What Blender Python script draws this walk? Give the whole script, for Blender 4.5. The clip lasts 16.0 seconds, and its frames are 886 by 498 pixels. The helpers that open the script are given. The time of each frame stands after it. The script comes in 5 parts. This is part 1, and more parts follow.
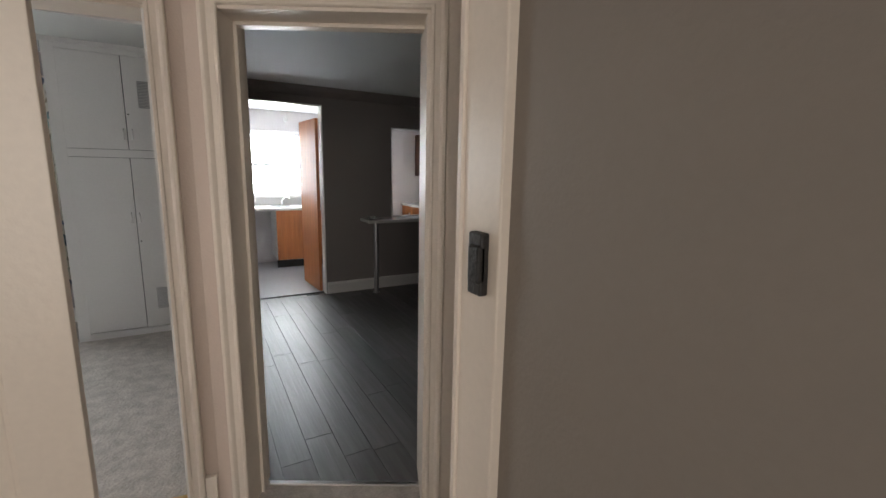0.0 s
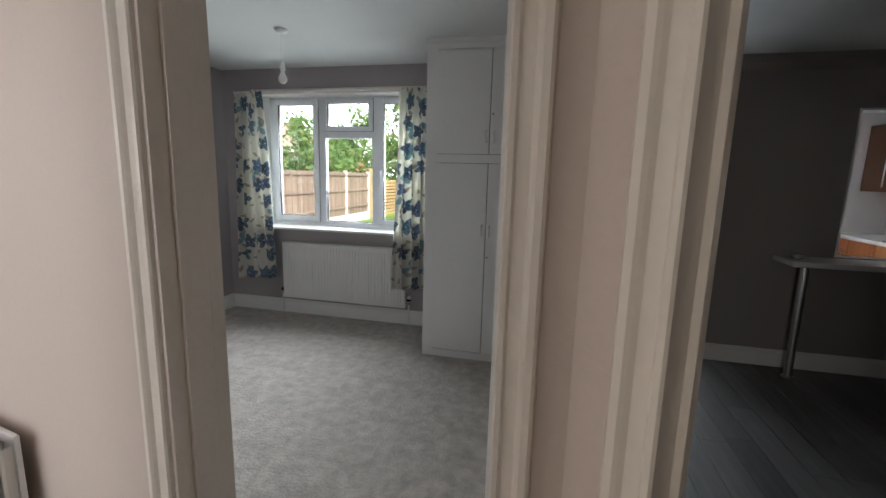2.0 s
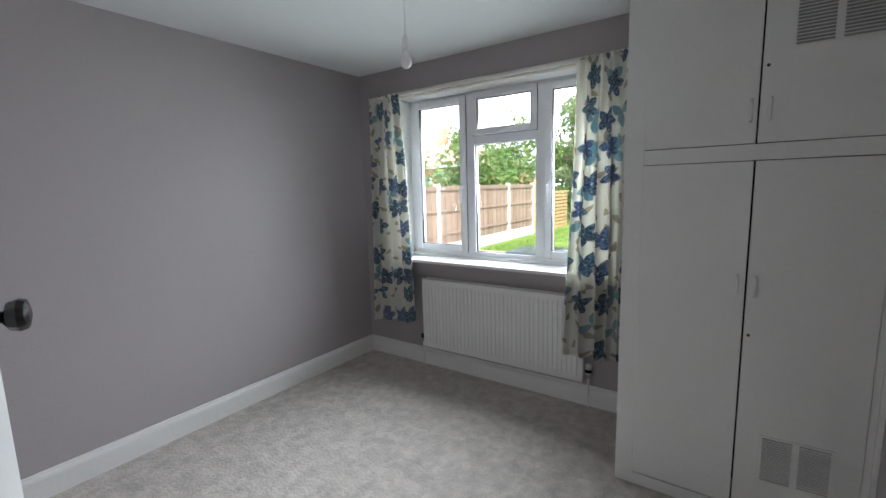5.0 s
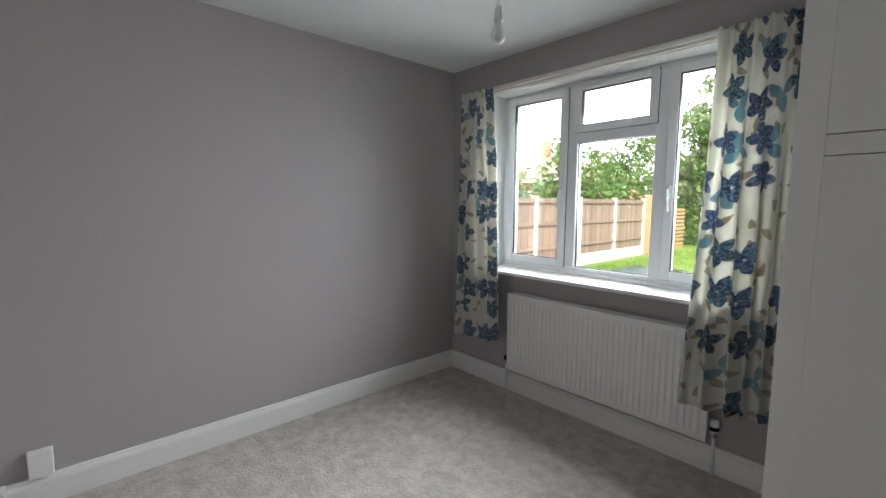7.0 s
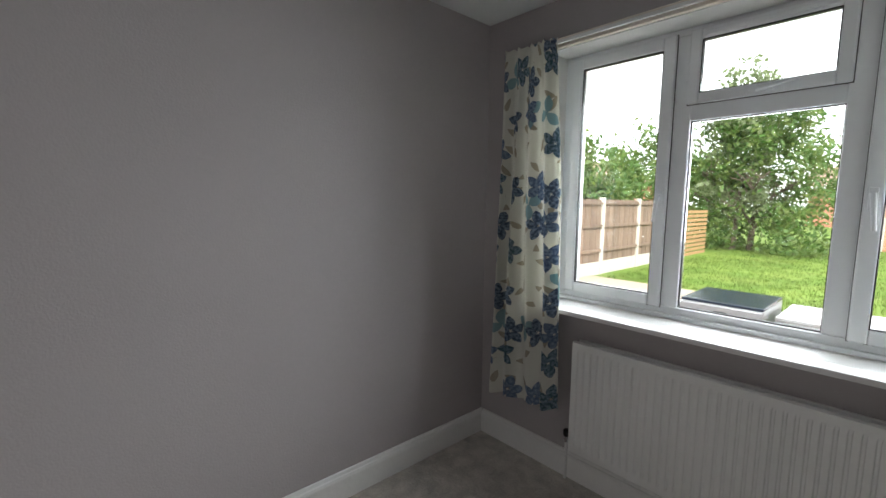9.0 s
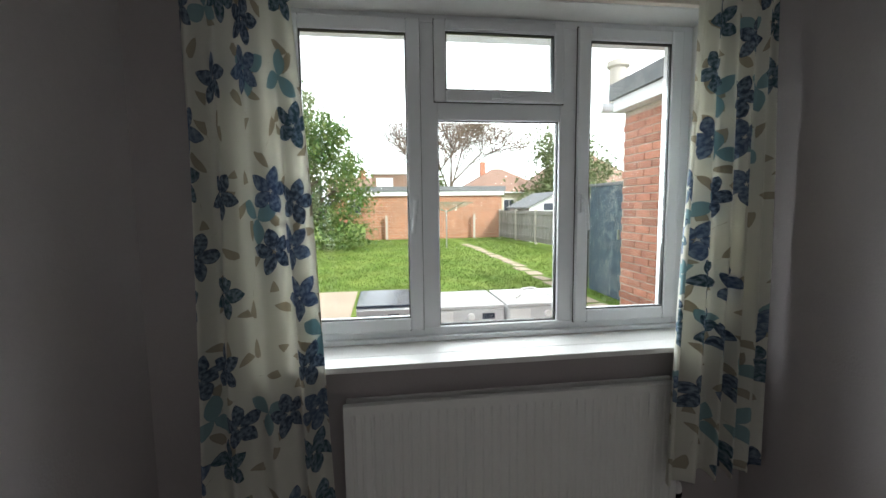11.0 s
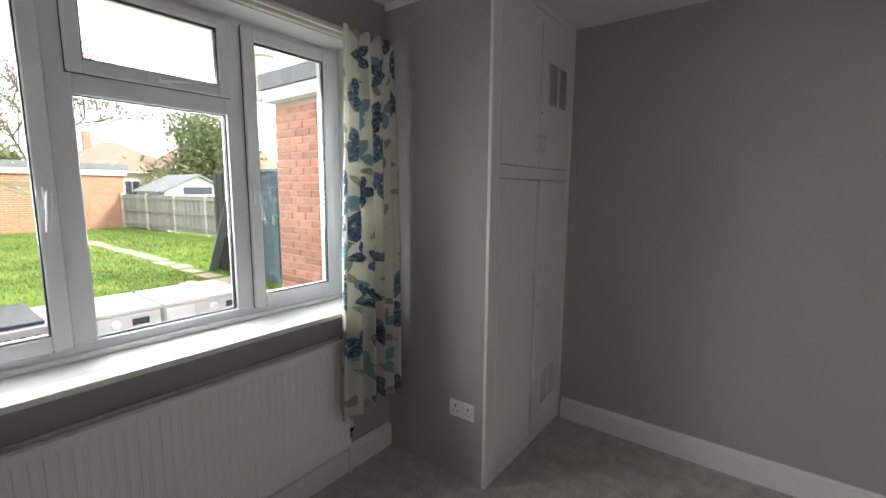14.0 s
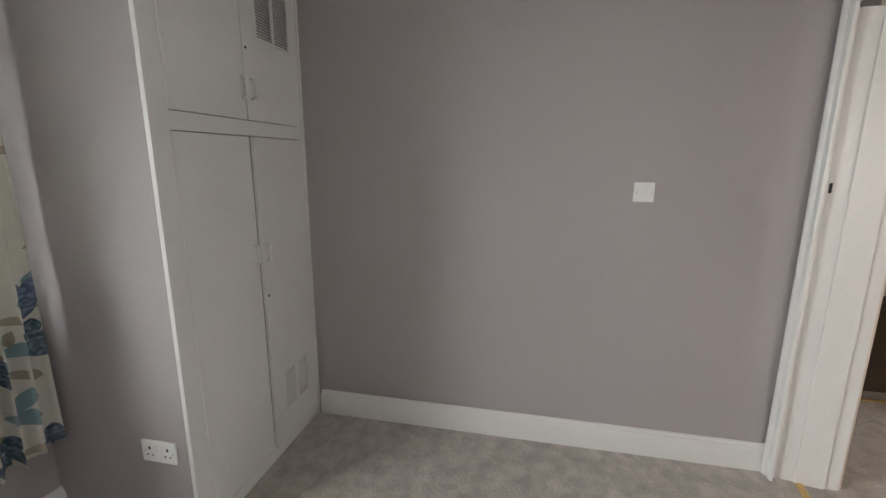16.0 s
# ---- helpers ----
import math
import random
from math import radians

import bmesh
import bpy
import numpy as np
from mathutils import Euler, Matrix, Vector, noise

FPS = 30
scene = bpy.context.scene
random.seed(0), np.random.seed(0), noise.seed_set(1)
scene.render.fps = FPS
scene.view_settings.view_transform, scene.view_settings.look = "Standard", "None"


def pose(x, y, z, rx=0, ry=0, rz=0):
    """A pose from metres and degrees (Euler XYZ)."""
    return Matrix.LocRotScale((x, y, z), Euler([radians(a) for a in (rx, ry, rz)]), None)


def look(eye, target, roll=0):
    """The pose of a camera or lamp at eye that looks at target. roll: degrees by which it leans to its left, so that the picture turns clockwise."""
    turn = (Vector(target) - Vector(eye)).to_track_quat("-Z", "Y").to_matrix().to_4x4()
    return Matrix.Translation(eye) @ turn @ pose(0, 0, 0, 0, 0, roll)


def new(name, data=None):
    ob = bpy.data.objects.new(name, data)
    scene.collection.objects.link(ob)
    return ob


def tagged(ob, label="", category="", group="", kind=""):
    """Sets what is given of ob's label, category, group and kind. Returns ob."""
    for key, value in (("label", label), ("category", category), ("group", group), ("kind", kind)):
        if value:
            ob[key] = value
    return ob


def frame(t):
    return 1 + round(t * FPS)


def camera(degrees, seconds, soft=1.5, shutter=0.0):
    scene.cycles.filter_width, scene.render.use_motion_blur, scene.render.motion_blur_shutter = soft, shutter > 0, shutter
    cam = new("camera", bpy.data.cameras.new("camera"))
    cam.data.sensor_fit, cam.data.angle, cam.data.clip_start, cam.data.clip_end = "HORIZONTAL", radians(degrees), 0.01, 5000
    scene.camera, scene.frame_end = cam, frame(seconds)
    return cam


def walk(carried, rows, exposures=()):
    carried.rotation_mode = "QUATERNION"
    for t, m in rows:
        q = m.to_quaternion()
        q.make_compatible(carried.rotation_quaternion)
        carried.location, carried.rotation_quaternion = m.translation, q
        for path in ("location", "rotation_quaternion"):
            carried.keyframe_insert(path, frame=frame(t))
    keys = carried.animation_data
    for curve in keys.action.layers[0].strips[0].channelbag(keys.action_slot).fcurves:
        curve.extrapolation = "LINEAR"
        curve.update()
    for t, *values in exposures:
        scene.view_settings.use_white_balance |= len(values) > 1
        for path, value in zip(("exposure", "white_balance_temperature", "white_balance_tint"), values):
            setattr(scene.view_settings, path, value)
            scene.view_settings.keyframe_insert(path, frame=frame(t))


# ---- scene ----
cam = camera(91.7, 16.0)
PATH = [
    (0, (0.345, 1.827, 1.455), (1.313, 3.541, 1.104), 1.1),
    (0.5, (0.428, 2.149, 1.449), (0.966, 4.047, 1.119), 0.7),
    (1, (0.38, 2.454, 1.398), (0.493, 4.433, 1.128), 1.1),
    (1.5, (0.322, 2.762, 1.43), (0.195, 4.736, 1.132), 1.6),
    (2, (0.279, 3.067, 1.419), (-0.167, 4.989, 1.088), 1.5),
    (2.5, (0.172, 3.355, 1.397), (-0.545, 5.193, 1.065), 0.5),
    (3, (0.009, 3.623, 1.4), (-0.844, 5.402, 1.071), -0.4),
    (3.5, (-0.086, 3.839, 1.425), (-1.081, 5.545, 1.107), -0.8),
    (3.7, (-0.11, 3.914, 1.419), (-1.153, 5.591, 1.104), -0.9),
    (5.8, (-0.247, 4.272, 1.469), (-1.402, 5.881, 1.196), -1.5),
    (6, (-0.287, 4.31, 1.465), (-1.459, 5.909, 1.2), -1.4),
    (6.5, (-0.243, 4.407, 1.402), (-1.576, 5.881, 1.176), -0.7),
    (7, (-0.318, 4.466, 1.372), (-1.794, 5.799, 1.159), 0.3),
    (7.5, (-0.458, 4.57, 1.376), (-2.051, 5.758, 1.151), 0.2),
    (8, (-0.687, 4.636, 1.372), (-2.29, 5.813, 1.161), 0.7),
    (8.2, (-0.763, 4.699, 1.374), (-2.375, 5.863, 1.159), 1.1),
    (10.3, (-1.907, 5.402, 1.468), (-2.423, 7.334, 1.315), 0.2),
    (10.5, (-1.984, 5.429, 1.438), (-2.265, 7.405, 1.305), -0.0),
    (11, (-2.092, 5.357, 1.432), (-1.816, 7.327, 1.234), -0.7),
    (11.5, (-2.199, 5.27, 1.447), (-1.425, 7.094, 1.173), -0.7),
    (12, (-2.285, 5.263, 1.457), (-1.173, 6.902, 1.178), -0.5),
    (12.5, (-2.298, 5.259, 1.469), (-1.018, 6.768, 1.181), 0.1),
    (13, (-2.302, 5.249, 1.468), (-0.895, 6.644, 1.193), 0.3),
    (13.5, (-2.282, 5.228, 1.478), (-0.801, 6.543, 1.197), 0.5),
    (14, (-2.281, 5.233, 1.468), (-0.709, 6.438, 1.195), 0.4),
    (14.5, (-2.239, 5.212, 1.467), (-0.579, 6.288, 1.172), 0.2),
    (15, (-2.175, 5.212, 1.457), (-0.412, 6.099, 1.132), 0.1),
    (15.5, (-1.991, 5.181, 1.448), (-0.144, 5.851, 1.075), 0.3),
    (16, (-1.762, 5.077, 1.432), (0.153, 5.487, 1.024), 0.2),
]
EXPOSURES = [(0, 1.32, 6500, 10), (0.5, 1.18, 6500, 10), (1.0, 1.00, 6500, 10), (1.5, 0.90, 6300, 9), (2.0, 0.88, 6250, 9), (3.0, 0.93, 6000, 8), (3.7, 1.12, 6000, 9), (6, 1.03, 6250, 10), (8.2, 0.85, 6450, 10), (10.3, 0.24, 6500, 9), (11.0, 0.12, 6500, 9), (12, 0.46, 6500, 9), (13, 0.55, 6600, 10), (14.5, 0.83, 6700, 11), (15.2, 1.20, 6750, 11), (16, 1.48, 6750, 11)]
walk(cam, [(t, look(eye, target, roll)) for t, eye, target, roll in PATH], EXPOSURES)

# ---- world, sun, light ----
SUN_ELEVATION, SUN_AZIMUTH = radians(36), radians(150)
world = bpy.data.worlds.new("sky")
scene.world = world
world.use_nodes = True
wn, wl = world.node_tree.nodes, world.node_tree.links
sky = wn.new("ShaderNodeTexSky")
sky.sky_type, sky.sun_disc = "NISHITA", False
sky.sun_elevation, sky.sun_rotation = SUN_ELEVATION, SUN_AZIMUTH
cloud = wn.new("ShaderNodeTexNoise")
cloud.inputs["Scale"].default_value, cloud.inputs["Detail"].default_value = 2.2, 6
ramp = wn.new("ShaderNodeValToRGB")
ramp.color_ramp.elements[0].position, ramp.color_ramp.elements[0].color = 0.3, (0.55, 0.55, 0.55, 1)
ramp.color_ramp.elements[1].position, ramp.color_ramp.elements[1].color = 0.62, (0.95, 0.95, 0.95, 1)
mixer = wn.new("ShaderNodeMix")
mixer.data_type = "RGBA"
mixer.inputs["B"].default_value = (30, 30.7, 31.8, 1)
wl.new(cloud.outputs["Fac"], ramp.inputs["Fac"])
wl.new(ramp.outputs["Color"], mixer.inputs["Factor"])
wl.new(sky.outputs["Color"], mixer.inputs["A"])
wl.new(mixer.outputs["Result"], wn["Background"].inputs["Color"])
wn["Background"].inputs["Strength"].default_value = 0.105

sun = new("sun", bpy.data.lights.new("sun", "SUN"))
sun.data.energy, sun.data.angle, sun.data.color = 4.6, radians(6), (1.0, 0.95, 0.88)
sun.matrix_world = look((12, -14, 14), (0, 0, 0))


def area_lamp(name, place, target, sx, sy, watts, color, spread=180):
    lamp = new(name, bpy.data.lights.new(name, "AREA"))
    lamp.data.shape, lamp.data.size, lamp.data.size_y = "RECTANGLE", sx, sy
    lamp.data.energy, lamp.data.color = watts, color
    lamp.data.spread = radians(spread)
    lamp.matrix_world = look(place, target)
    return lamp


# an added lamp, out of view, lights the hall from behind the walker
area_lamp("entrance_fill", (-0.36, 0.10, 1.45), (0.45, 4, 1.2), 0.62, 1.7, 3.4, (1.0, 0.92, 0.84), 95)
# a second added lamp lights it from the unseen west end
area_lamp("hall_west_fill", (-2.98, 3.05, 1.5), (0, 3.2, 1.3), 0.36, 0.46, 1.3, (1.0, 0.93, 0.86), 120)
# the sky's light in the bedroom window and in the kitchen window
area_lamp("window_daylight", (-1.64, 7.33, 1.58), (-1.64, 5.73, 0.86), 1.60, 0.80, 27, (0.90, 0.96, 1.0), 128)
area_lamp("kitchen_window_daylight", (1.39, 9.19, 1.53), (1.39, 7, 1.2), 0.80, 0.96, 20, (0.93, 0.97, 1.0))


# ---- materials ----
def material(name, base, rough=0.6, metal=0.0, vary=0.08, scale=3.0, grain=60.0, bump=0.0, bump_scale=250.0, stretch=(1, 1, 1),
             second=None, second_at=(0.5, 0.7), sheen=0.0, spec=0.5, random=0.0, swirl=0.0):
    m = bpy.data.materials.new(name)
    m.use_nodes = True
    n, l = m.node_tree.nodes, m.node_tree.links
    b = n["Principled BSDF"]
    b.inputs["Roughness"].default_value, b.inputs["Metallic"].default_value = rough, metal
    b.inputs["Specular IOR Level"].default_value = spec
    b.inputs["Sheen Weight"].default_value = sheen
    co = n.new("ShaderNodeTexCoord")
    mp = n.new("ShaderNodeMapping")
    mp.inputs["Scale"].default_value = stretch
    l.new(co.outputs["Object"], mp.inputs["Vector"])
    fine, broad = n.new("ShaderNodeTexNoise"), n.new("ShaderNodeTexNoise")
    for t, sc, d in ((fine, grain, 4), (broad, scale, 5)):
        t.inputs["Scale"].default_value, t.inputs["Detail"].default_value = sc, d
        l.new(mp.outputs["Vector"], t.inputs["Vector"])
    add = n.new("ShaderNodeMath")
    add.operation = "ADD"
    l.new(fine.outputs["Fac"], add.inputs[0])
    l.new(broad.outputs["Fac"], add.inputs[1])
    level = n.new("ShaderNodeMapRange")
    level.inputs["From Min"].default_value, level.inputs["From Max"].default_value = 0.6, 1.4
    level.inputs["To Min"].default_value, level.inputs["To Max"].default_value = 1 - vary, 1 + vary
    l.new(add.outputs[0], level.inputs["Value"])
    value = level.outputs["Result"]
    if random:
        info = n.new("ShaderNodeObjectInfo")
        spread = n.new("ShaderNodeMapRange")
        spread.inputs["To Min"].default_value, spread.inputs["To Max"].default_value = 1 - random, 1 + random
        l.new(info.outputs["Random"], spread.inputs["Value"])
        mul = n.new("ShaderNodeMath")
        mul.operation = "MULTIPLY"
        l.new(value, mul.inputs[0])
        l.new(spread.outputs["Result"], mul.inputs[1])
        value = mul.outputs[0]
    tint = n.new("ShaderNodeVectorMath")
    tint.operation = "SCALE"
    l.new(value, tint.inputs["Scale"])
    tint.inputs[0].default_value = base
    if second:
        patch = n.new("ShaderNodeTexNoise")
        patch.inputs["Scale"].default_value, patch.inputs["Detail"].default_value = scale * 1.7, 6
        l.new(mp.outputs["Vector"], patch.inputs["Vector"])
        patch.inputs["Distortion"].default_value = swirl
        pr = n.new("ShaderNodeMapRange")
        pr.inputs["From Min"].default_value, pr.inputs["From Max"].default_value = second_at
        l.new(patch.outputs["Fac"], pr.inputs["Value"])
        mx = n.new("ShaderNodeMix")
        mx.data_type = "RGBA"
        mx.inputs["A"].default_value, mx.inputs["B"].default_value = (*base, 1), (*second, 1)
        l.new(pr.outputs["Result"], mx.inputs["Factor"])
        l.new(mx.outputs["Result"], tint.inputs[0])
    l.new(tint.outputs["Vector"], b.inputs["Base Color"])
    if bump:
        bt = n.new("ShaderNodeTexNoise")
        bt.inputs["Scale"].default_value, bt.inputs["Detail"].default_value = bump_scale, 3
        l.new(mp.outputs["Vector"], bt.inputs["Vector"])
        bp = n.new("ShaderNodeBump")
        bp.inputs["Strength"].default_value, bp.inputs["Distance"].default_value = bump, 0.01
        l.new(bt.outputs["Fac"], bp.inputs["Height"])
        l.new(bp.outputs["Normal"], b.inputs["Normal"])
    return m


M_WALL = material("mauve_grey_emulsion", (0.42, 0.385, 0.385), 0.62, vary=0.03, scale=1.2, bump=0.12, bump_scale=120, spec=0.35)
M_HALLWALL = material("beige_emulsion", (0.60, 0.50, 0.43), 0.65, vary=0.03, scale=1.2, bump=0.12, bump_scale=120)
M_CEIL = material("ceiling_emulsion", (0.74, 0.76, 0.75), 0.8, vary=0.02, bump=0.08, bump_scale=90)
M_GLOSS = material("white_gloss_paint", (0.80, 0.79, 0.77), 0.35, vary=0.03, scale=2.5, bump=0.10, bump_scale=40)
# the shade on the entrance's east wall is put into this darker colour
M_HALLSHADE = material("beige_emulsion_in_shade", (0.26, 0.228, 0.20), 0.62, vary=0.03, scale=1.2, bump=0.12, bump_scale=120)
M_CREAM = material("aged_cream_gloss", (0.78, 0.70, 0.61), 0.38, vary=0.04, scale=3, bump=0.12, bump_scale=45)
M_CUPBOARD = material("brushed_white_eggshell", (0.78, 0.77, 0.75), 0.45, vary=0.03, scale=2.5, bump=0.10, bump_scale=60)
M_CARPET = material("grey_cut_pile_carpet", (0.41, 0.37, 0.334), 0.95, vary=0.24, scale=9, grain=110, bump=0.9, bump_scale=55, sheen=0.25, spec=0.1,
                    second=(0.535, 0.486, 0.442), second_at=(0.36, 0.66), swirl=0.5)
M_BROWNCARPET = material("brown_hall_carpet", (0.19, 0.145, 0.105), 0.95, vary=0.2, scale=4, grain=300, bump=0.8, bump_scale=300, spec=0.1)
M_PLANK = material("dark_oak_vinyl", (0.135, 0.131, 0.132), 0.42, vary=0.4, scale=3, grain=28, stretch=(1, 0.06, 1), bump=0.15, bump_scale=40, random=0.25)
M_LIVWALL = material("grey_emulsion", (0.27, 0.245, 0.235), 0.65, vary=0.03, scale=1.2, bump=0.1, bump_scale=120)
M_UPVC = material("white_upvc", (0.82, 0.83, 0.85), 0.3, vary=0.015, scale=2)
M_RUBBER = material("black_gasket", (0.03, 0.03, 0.03), 0.6, vary=0.05)
M_RAD = material("white_enamel", (0.80, 0.79, 0.77), 0.35, vary=0.02, scale=4)
M_BLACK = material("black_bakelite", (0.012, 0.011, 0.011), 0.22, vary=0.1, bump=0.1, bump_scale=60)
M_BLACKIRON = material("black_painted_iron", (0.015, 0.014, 0.014), 0.5, vary=0.2, bump=0.4, bump_scale=90)
M_PLASTIC = material("white_plastic", (0.82, 0.81, 0.79), 0.35, vary=0.015)
M_CHROME = material("chrome", (0.75, 0.75, 0.76), 0.2, 1.0, vary=0.03)
M_BRASS = material("brass_strip", (0.72, 0.5, 0.22), 0.3, 1.0, vary=0.08)
# near black for the shade in holes, cupboard, sink bowl and under planks
M_DARK = material("shadowed_void", (0.03, 0.03, 0.03), 0.9, vary=0.1)
M_OAK = material("orange_oak", (0.38, 0.125, 0.032), 0.4, vary=0.28, scale=2.5, grain=16, stretch=(6, 6, 0.35), bump=0.1, bump_scale=30)
M_WORKTOP = material("pale_laminate", (0.66, 0.65, 0.63), 0.25, vary=0.06, grain=90)
M_KWALL = material("white_kitchen_wall", (0.74, 0.71, 0.70), 0.6, vary=0.03)
M_KFLOOR = material("grey_kitchen_vinyl", (0.36, 0.36, 0.37), 0.35, vary=0.12, scale=2, grain=30)
M_LAWN = material("lawn_grass", (0.10, 0.16, 0.03), 0.9, vary=0.35, scale=0.7, grain=60, bump=0.8, bump_scale=70, second=(0.16, 0.21, 0.05), second_at=(0.4, 0.7), spec=0.1)
M_PATIO = material("sandy_concrete", (0.321, 0.260, 0.199), 0.9, vary=0.2, scale=1.5, grain=40, bump=0.4, bump_scale=60)
M_BRICK = material("red_brick", (0.40, 0.175, 0.115), 0.85, vary=0.25, scale=12, grain=80, bump=0.5, bump_scale=90, random=0.22)
M_MORTAR = material("pale_mortar", (0.467, 0.396, 0.324), 0.95, vary=0.15, scale=8, bump=0.5, bump_scale=120)
M_FENCE = material("weathered_fence_board", (0.183, 0.126, 0.092), 0.85, vary=0.3, scale=2, grain=25, stretch=(5, 5, 0.5), bump=0.3, bump_scale=40, random=0.2)
M_FENCEGREY = material("silvered_fence_board", (0.260, 0.252, 0.237), 0.85, vary=0.25, scale=2, grain=25, stretch=(5, 5, 0.5), bump=0.3, bump_scale=40, random=0.15)
M_FENCENEW = material("new_orange_larch", (0.341, 0.2046, 0.093), 0.8, vary=0.2, scale=2, grain=25, stretch=(1, 1, 4), bump=0.2, bump_scale=40)
M_CONCRETE = material("concrete_post", (0.474, 0.443, 0.397), 0.9, vary=0.15, grain=50, bump=0.3, bump_scale=90)
M_BLUEDOOR = material("flaking_blue_paint", (0.045, 0.075, 0.105), 0.6, vary=0.3, scale=5, grain=40, bump=0.3, bump_scale=40, second=(0.13, 0.17, 0.18), second_at=(0.56, 0.66))
M_FELT = material("roofing_felt", (0.17, 0.18, 0.19), 0.95, vary=0.2, bump=0.4, bump_scale=80)
M_FASCIA = material("white_fascia", (0.684, 0.703, 0.721), 0.5, vary=0.05)
M_TILE = material("clay_roof_tile", (0.23, 0.145, 0.11), 0.9, vary=0.25, scale=1.2, grain=14, bump=0.5, bump_scale=12)
M_RENDER = material("cream_render", (0.504, 0.458, 0.367), 0.9, vary=0.08)
M_BARK = material("bark", (0.13, 0.10, 0.075), 0.95, vary=0.3, grain=30, bump=0.5, bump_scale=25)
M_LEAF = material("green_leaf", (0.067, 0.139, 0.027), 0.6, vary=0.4, scale=2.0, grain=9, second=(0.15, 0.20, 0.05), second_at=(0.45, 0.6))
M_TWIG = material("withered_leaf", (0.26, 0.20, 0.16), 0.8, vary=0.3)
M_LEAFDARK = material("dark_leaf", (0.17, 0.21, 0.10), 0.6, vary=0.4, scale=2.0, grain=9)
M_APPL = material("white_appliance", (0.66, 0.66, 0.66), 0.25, vary=0.02)
M_HOB = material("black_glass_lid", (0.03, 0.04, 0.06), 0.12, vary=0.1)
M_STEEL = material("brushed_steel", (0.55, 0.55, 0.56), 0.35, 1.0, vary=0.08, stretch=(0.1, 1, 1))


def glass_material():
    m = bpy.data.materials.new("window_glass")
    m.use_nodes = True
    n, l = m.node_tree.nodes, m.node_tree.links
    n.remove(n["Principled BSDF"])
    clear, shine, mix, fres = (n.new("ShaderNode" + k) for k in ("BsdfTransparent", "BsdfGlossy", "MixShader", "Fresnel"))
    clear.inputs["Color"].default_value = (0.97, 0.985, 0.975, 1)
    shine.inputs["Roughness"].default_value = 0.02
    fres.inputs["IOR"].default_value = 1.45
    l.new(fres.outputs["Fac"], mix.inputs["Fac"])
    l.new(clear.outputs["BSDF"], mix.inputs[1])
    l.new(shine.outputs["BSDF"], mix.inputs[2])
    l.new(mix.outputs["Shader"], n["Material Output"].inputs["Surface"])
    return m


M_GLASS = glass_material()


def let_light_through(m, share):
    """Thin leaves pass part of the light on to their other side."""
    n, l = m.node_tree.nodes, m.node_tree.links
    b = n["Principled BSDF"]
    thin, mix = n.new("ShaderNodeBsdfTranslucent"), n.new("ShaderNodeMixShader")
    l.new(b.inputs["Base Color"].links[0].from_socket, thin.inputs["Color"])
    mix.inputs["Fac"].default_value = share
    l.new(b.outputs["BSDF"], mix.inputs[1])
    l.new(thin.outputs["BSDF"], mix.inputs[2])
    l.new(mix.outputs["Shader"], n["Material Output"].inputs["Surface"])


for leafy in (M_LEAF, M_LEAFDARK, M_TWIG):
    let_light_through(leafy, 0.4)


def far_brick_material():
    """Brickwork seen from across the garden: courses of stretchers at their true size."""
    m = material("garage_brick", (0.42, 0.17, 0.085), 0.85, vary=0.25, scale=1.2, grain=9)
    n, l = m.node_tree.nodes, m.node_tree.links
    b = n["Principled BSDF"]
    tone = b.inputs["Base Color"].links[0].from_socket
    co, tex, turn = n.new("ShaderNodeTexCoord"), n.new("ShaderNodeTexBrick"), n.new("ShaderNodeMapping")
    turn.inputs["Rotation"].default_value = (radians(90), 0, 0)
    tex.inputs["Scale"].default_value = 1.0
    tex.inputs["Brick Width"].default_value, tex.inputs["Row Height"].default_value = 0.225, 0.075
    tex.inputs["Mortar Size"].default_value = 0.009
    tex.inputs["Mortar"].default_value = (0.46, 0.36, 0.28, 1)
    dark = n.new("ShaderNodeVectorMath")
    dark.operation = "SCALE"
    dark.inputs["Scale"].default_value = 0.72
    l.new(tone, dark.inputs[0])
    l.new(co.outputs["Object"], turn.inputs["Vector"])
    l.new(turn.outputs["Vector"], tex.inputs["Vector"])
    l.new(tone, tex.inputs["Color1"])
    l.new(dark.outputs["Vector"], tex.inputs["Color2"])
    l.new(tex.outputs["Color"], b.inputs["Base Color"])
    return m


M_FARBRICK = far_brick_material()


def frosted_material():
    m = bpy.data.materials.new("frosted_glass")
    m.use_nodes = True
    n, l = m.node_tree.nodes, m.node_tree.links
    n.remove(n["Principled BSDF"])
    clear, milk, mix = (n.new("ShaderNode" + k) for k in ("BsdfTransparent", "BsdfTranslucent", "MixShader"))
    milk.inputs["Color"].default_value = (0.92, 0.94, 0.95, 1)
    mix.inputs["Fac"].default_value = 0.8
    l.new(clear.outputs["BSDF"], mix.inputs[1])
    l.new(milk.outputs["BSDF"], mix.inputs[2])
    l.new(mix.outputs["Shader"], n["Material Output"].inputs["Surface"])
    return m


M_FROST = frosted_material()


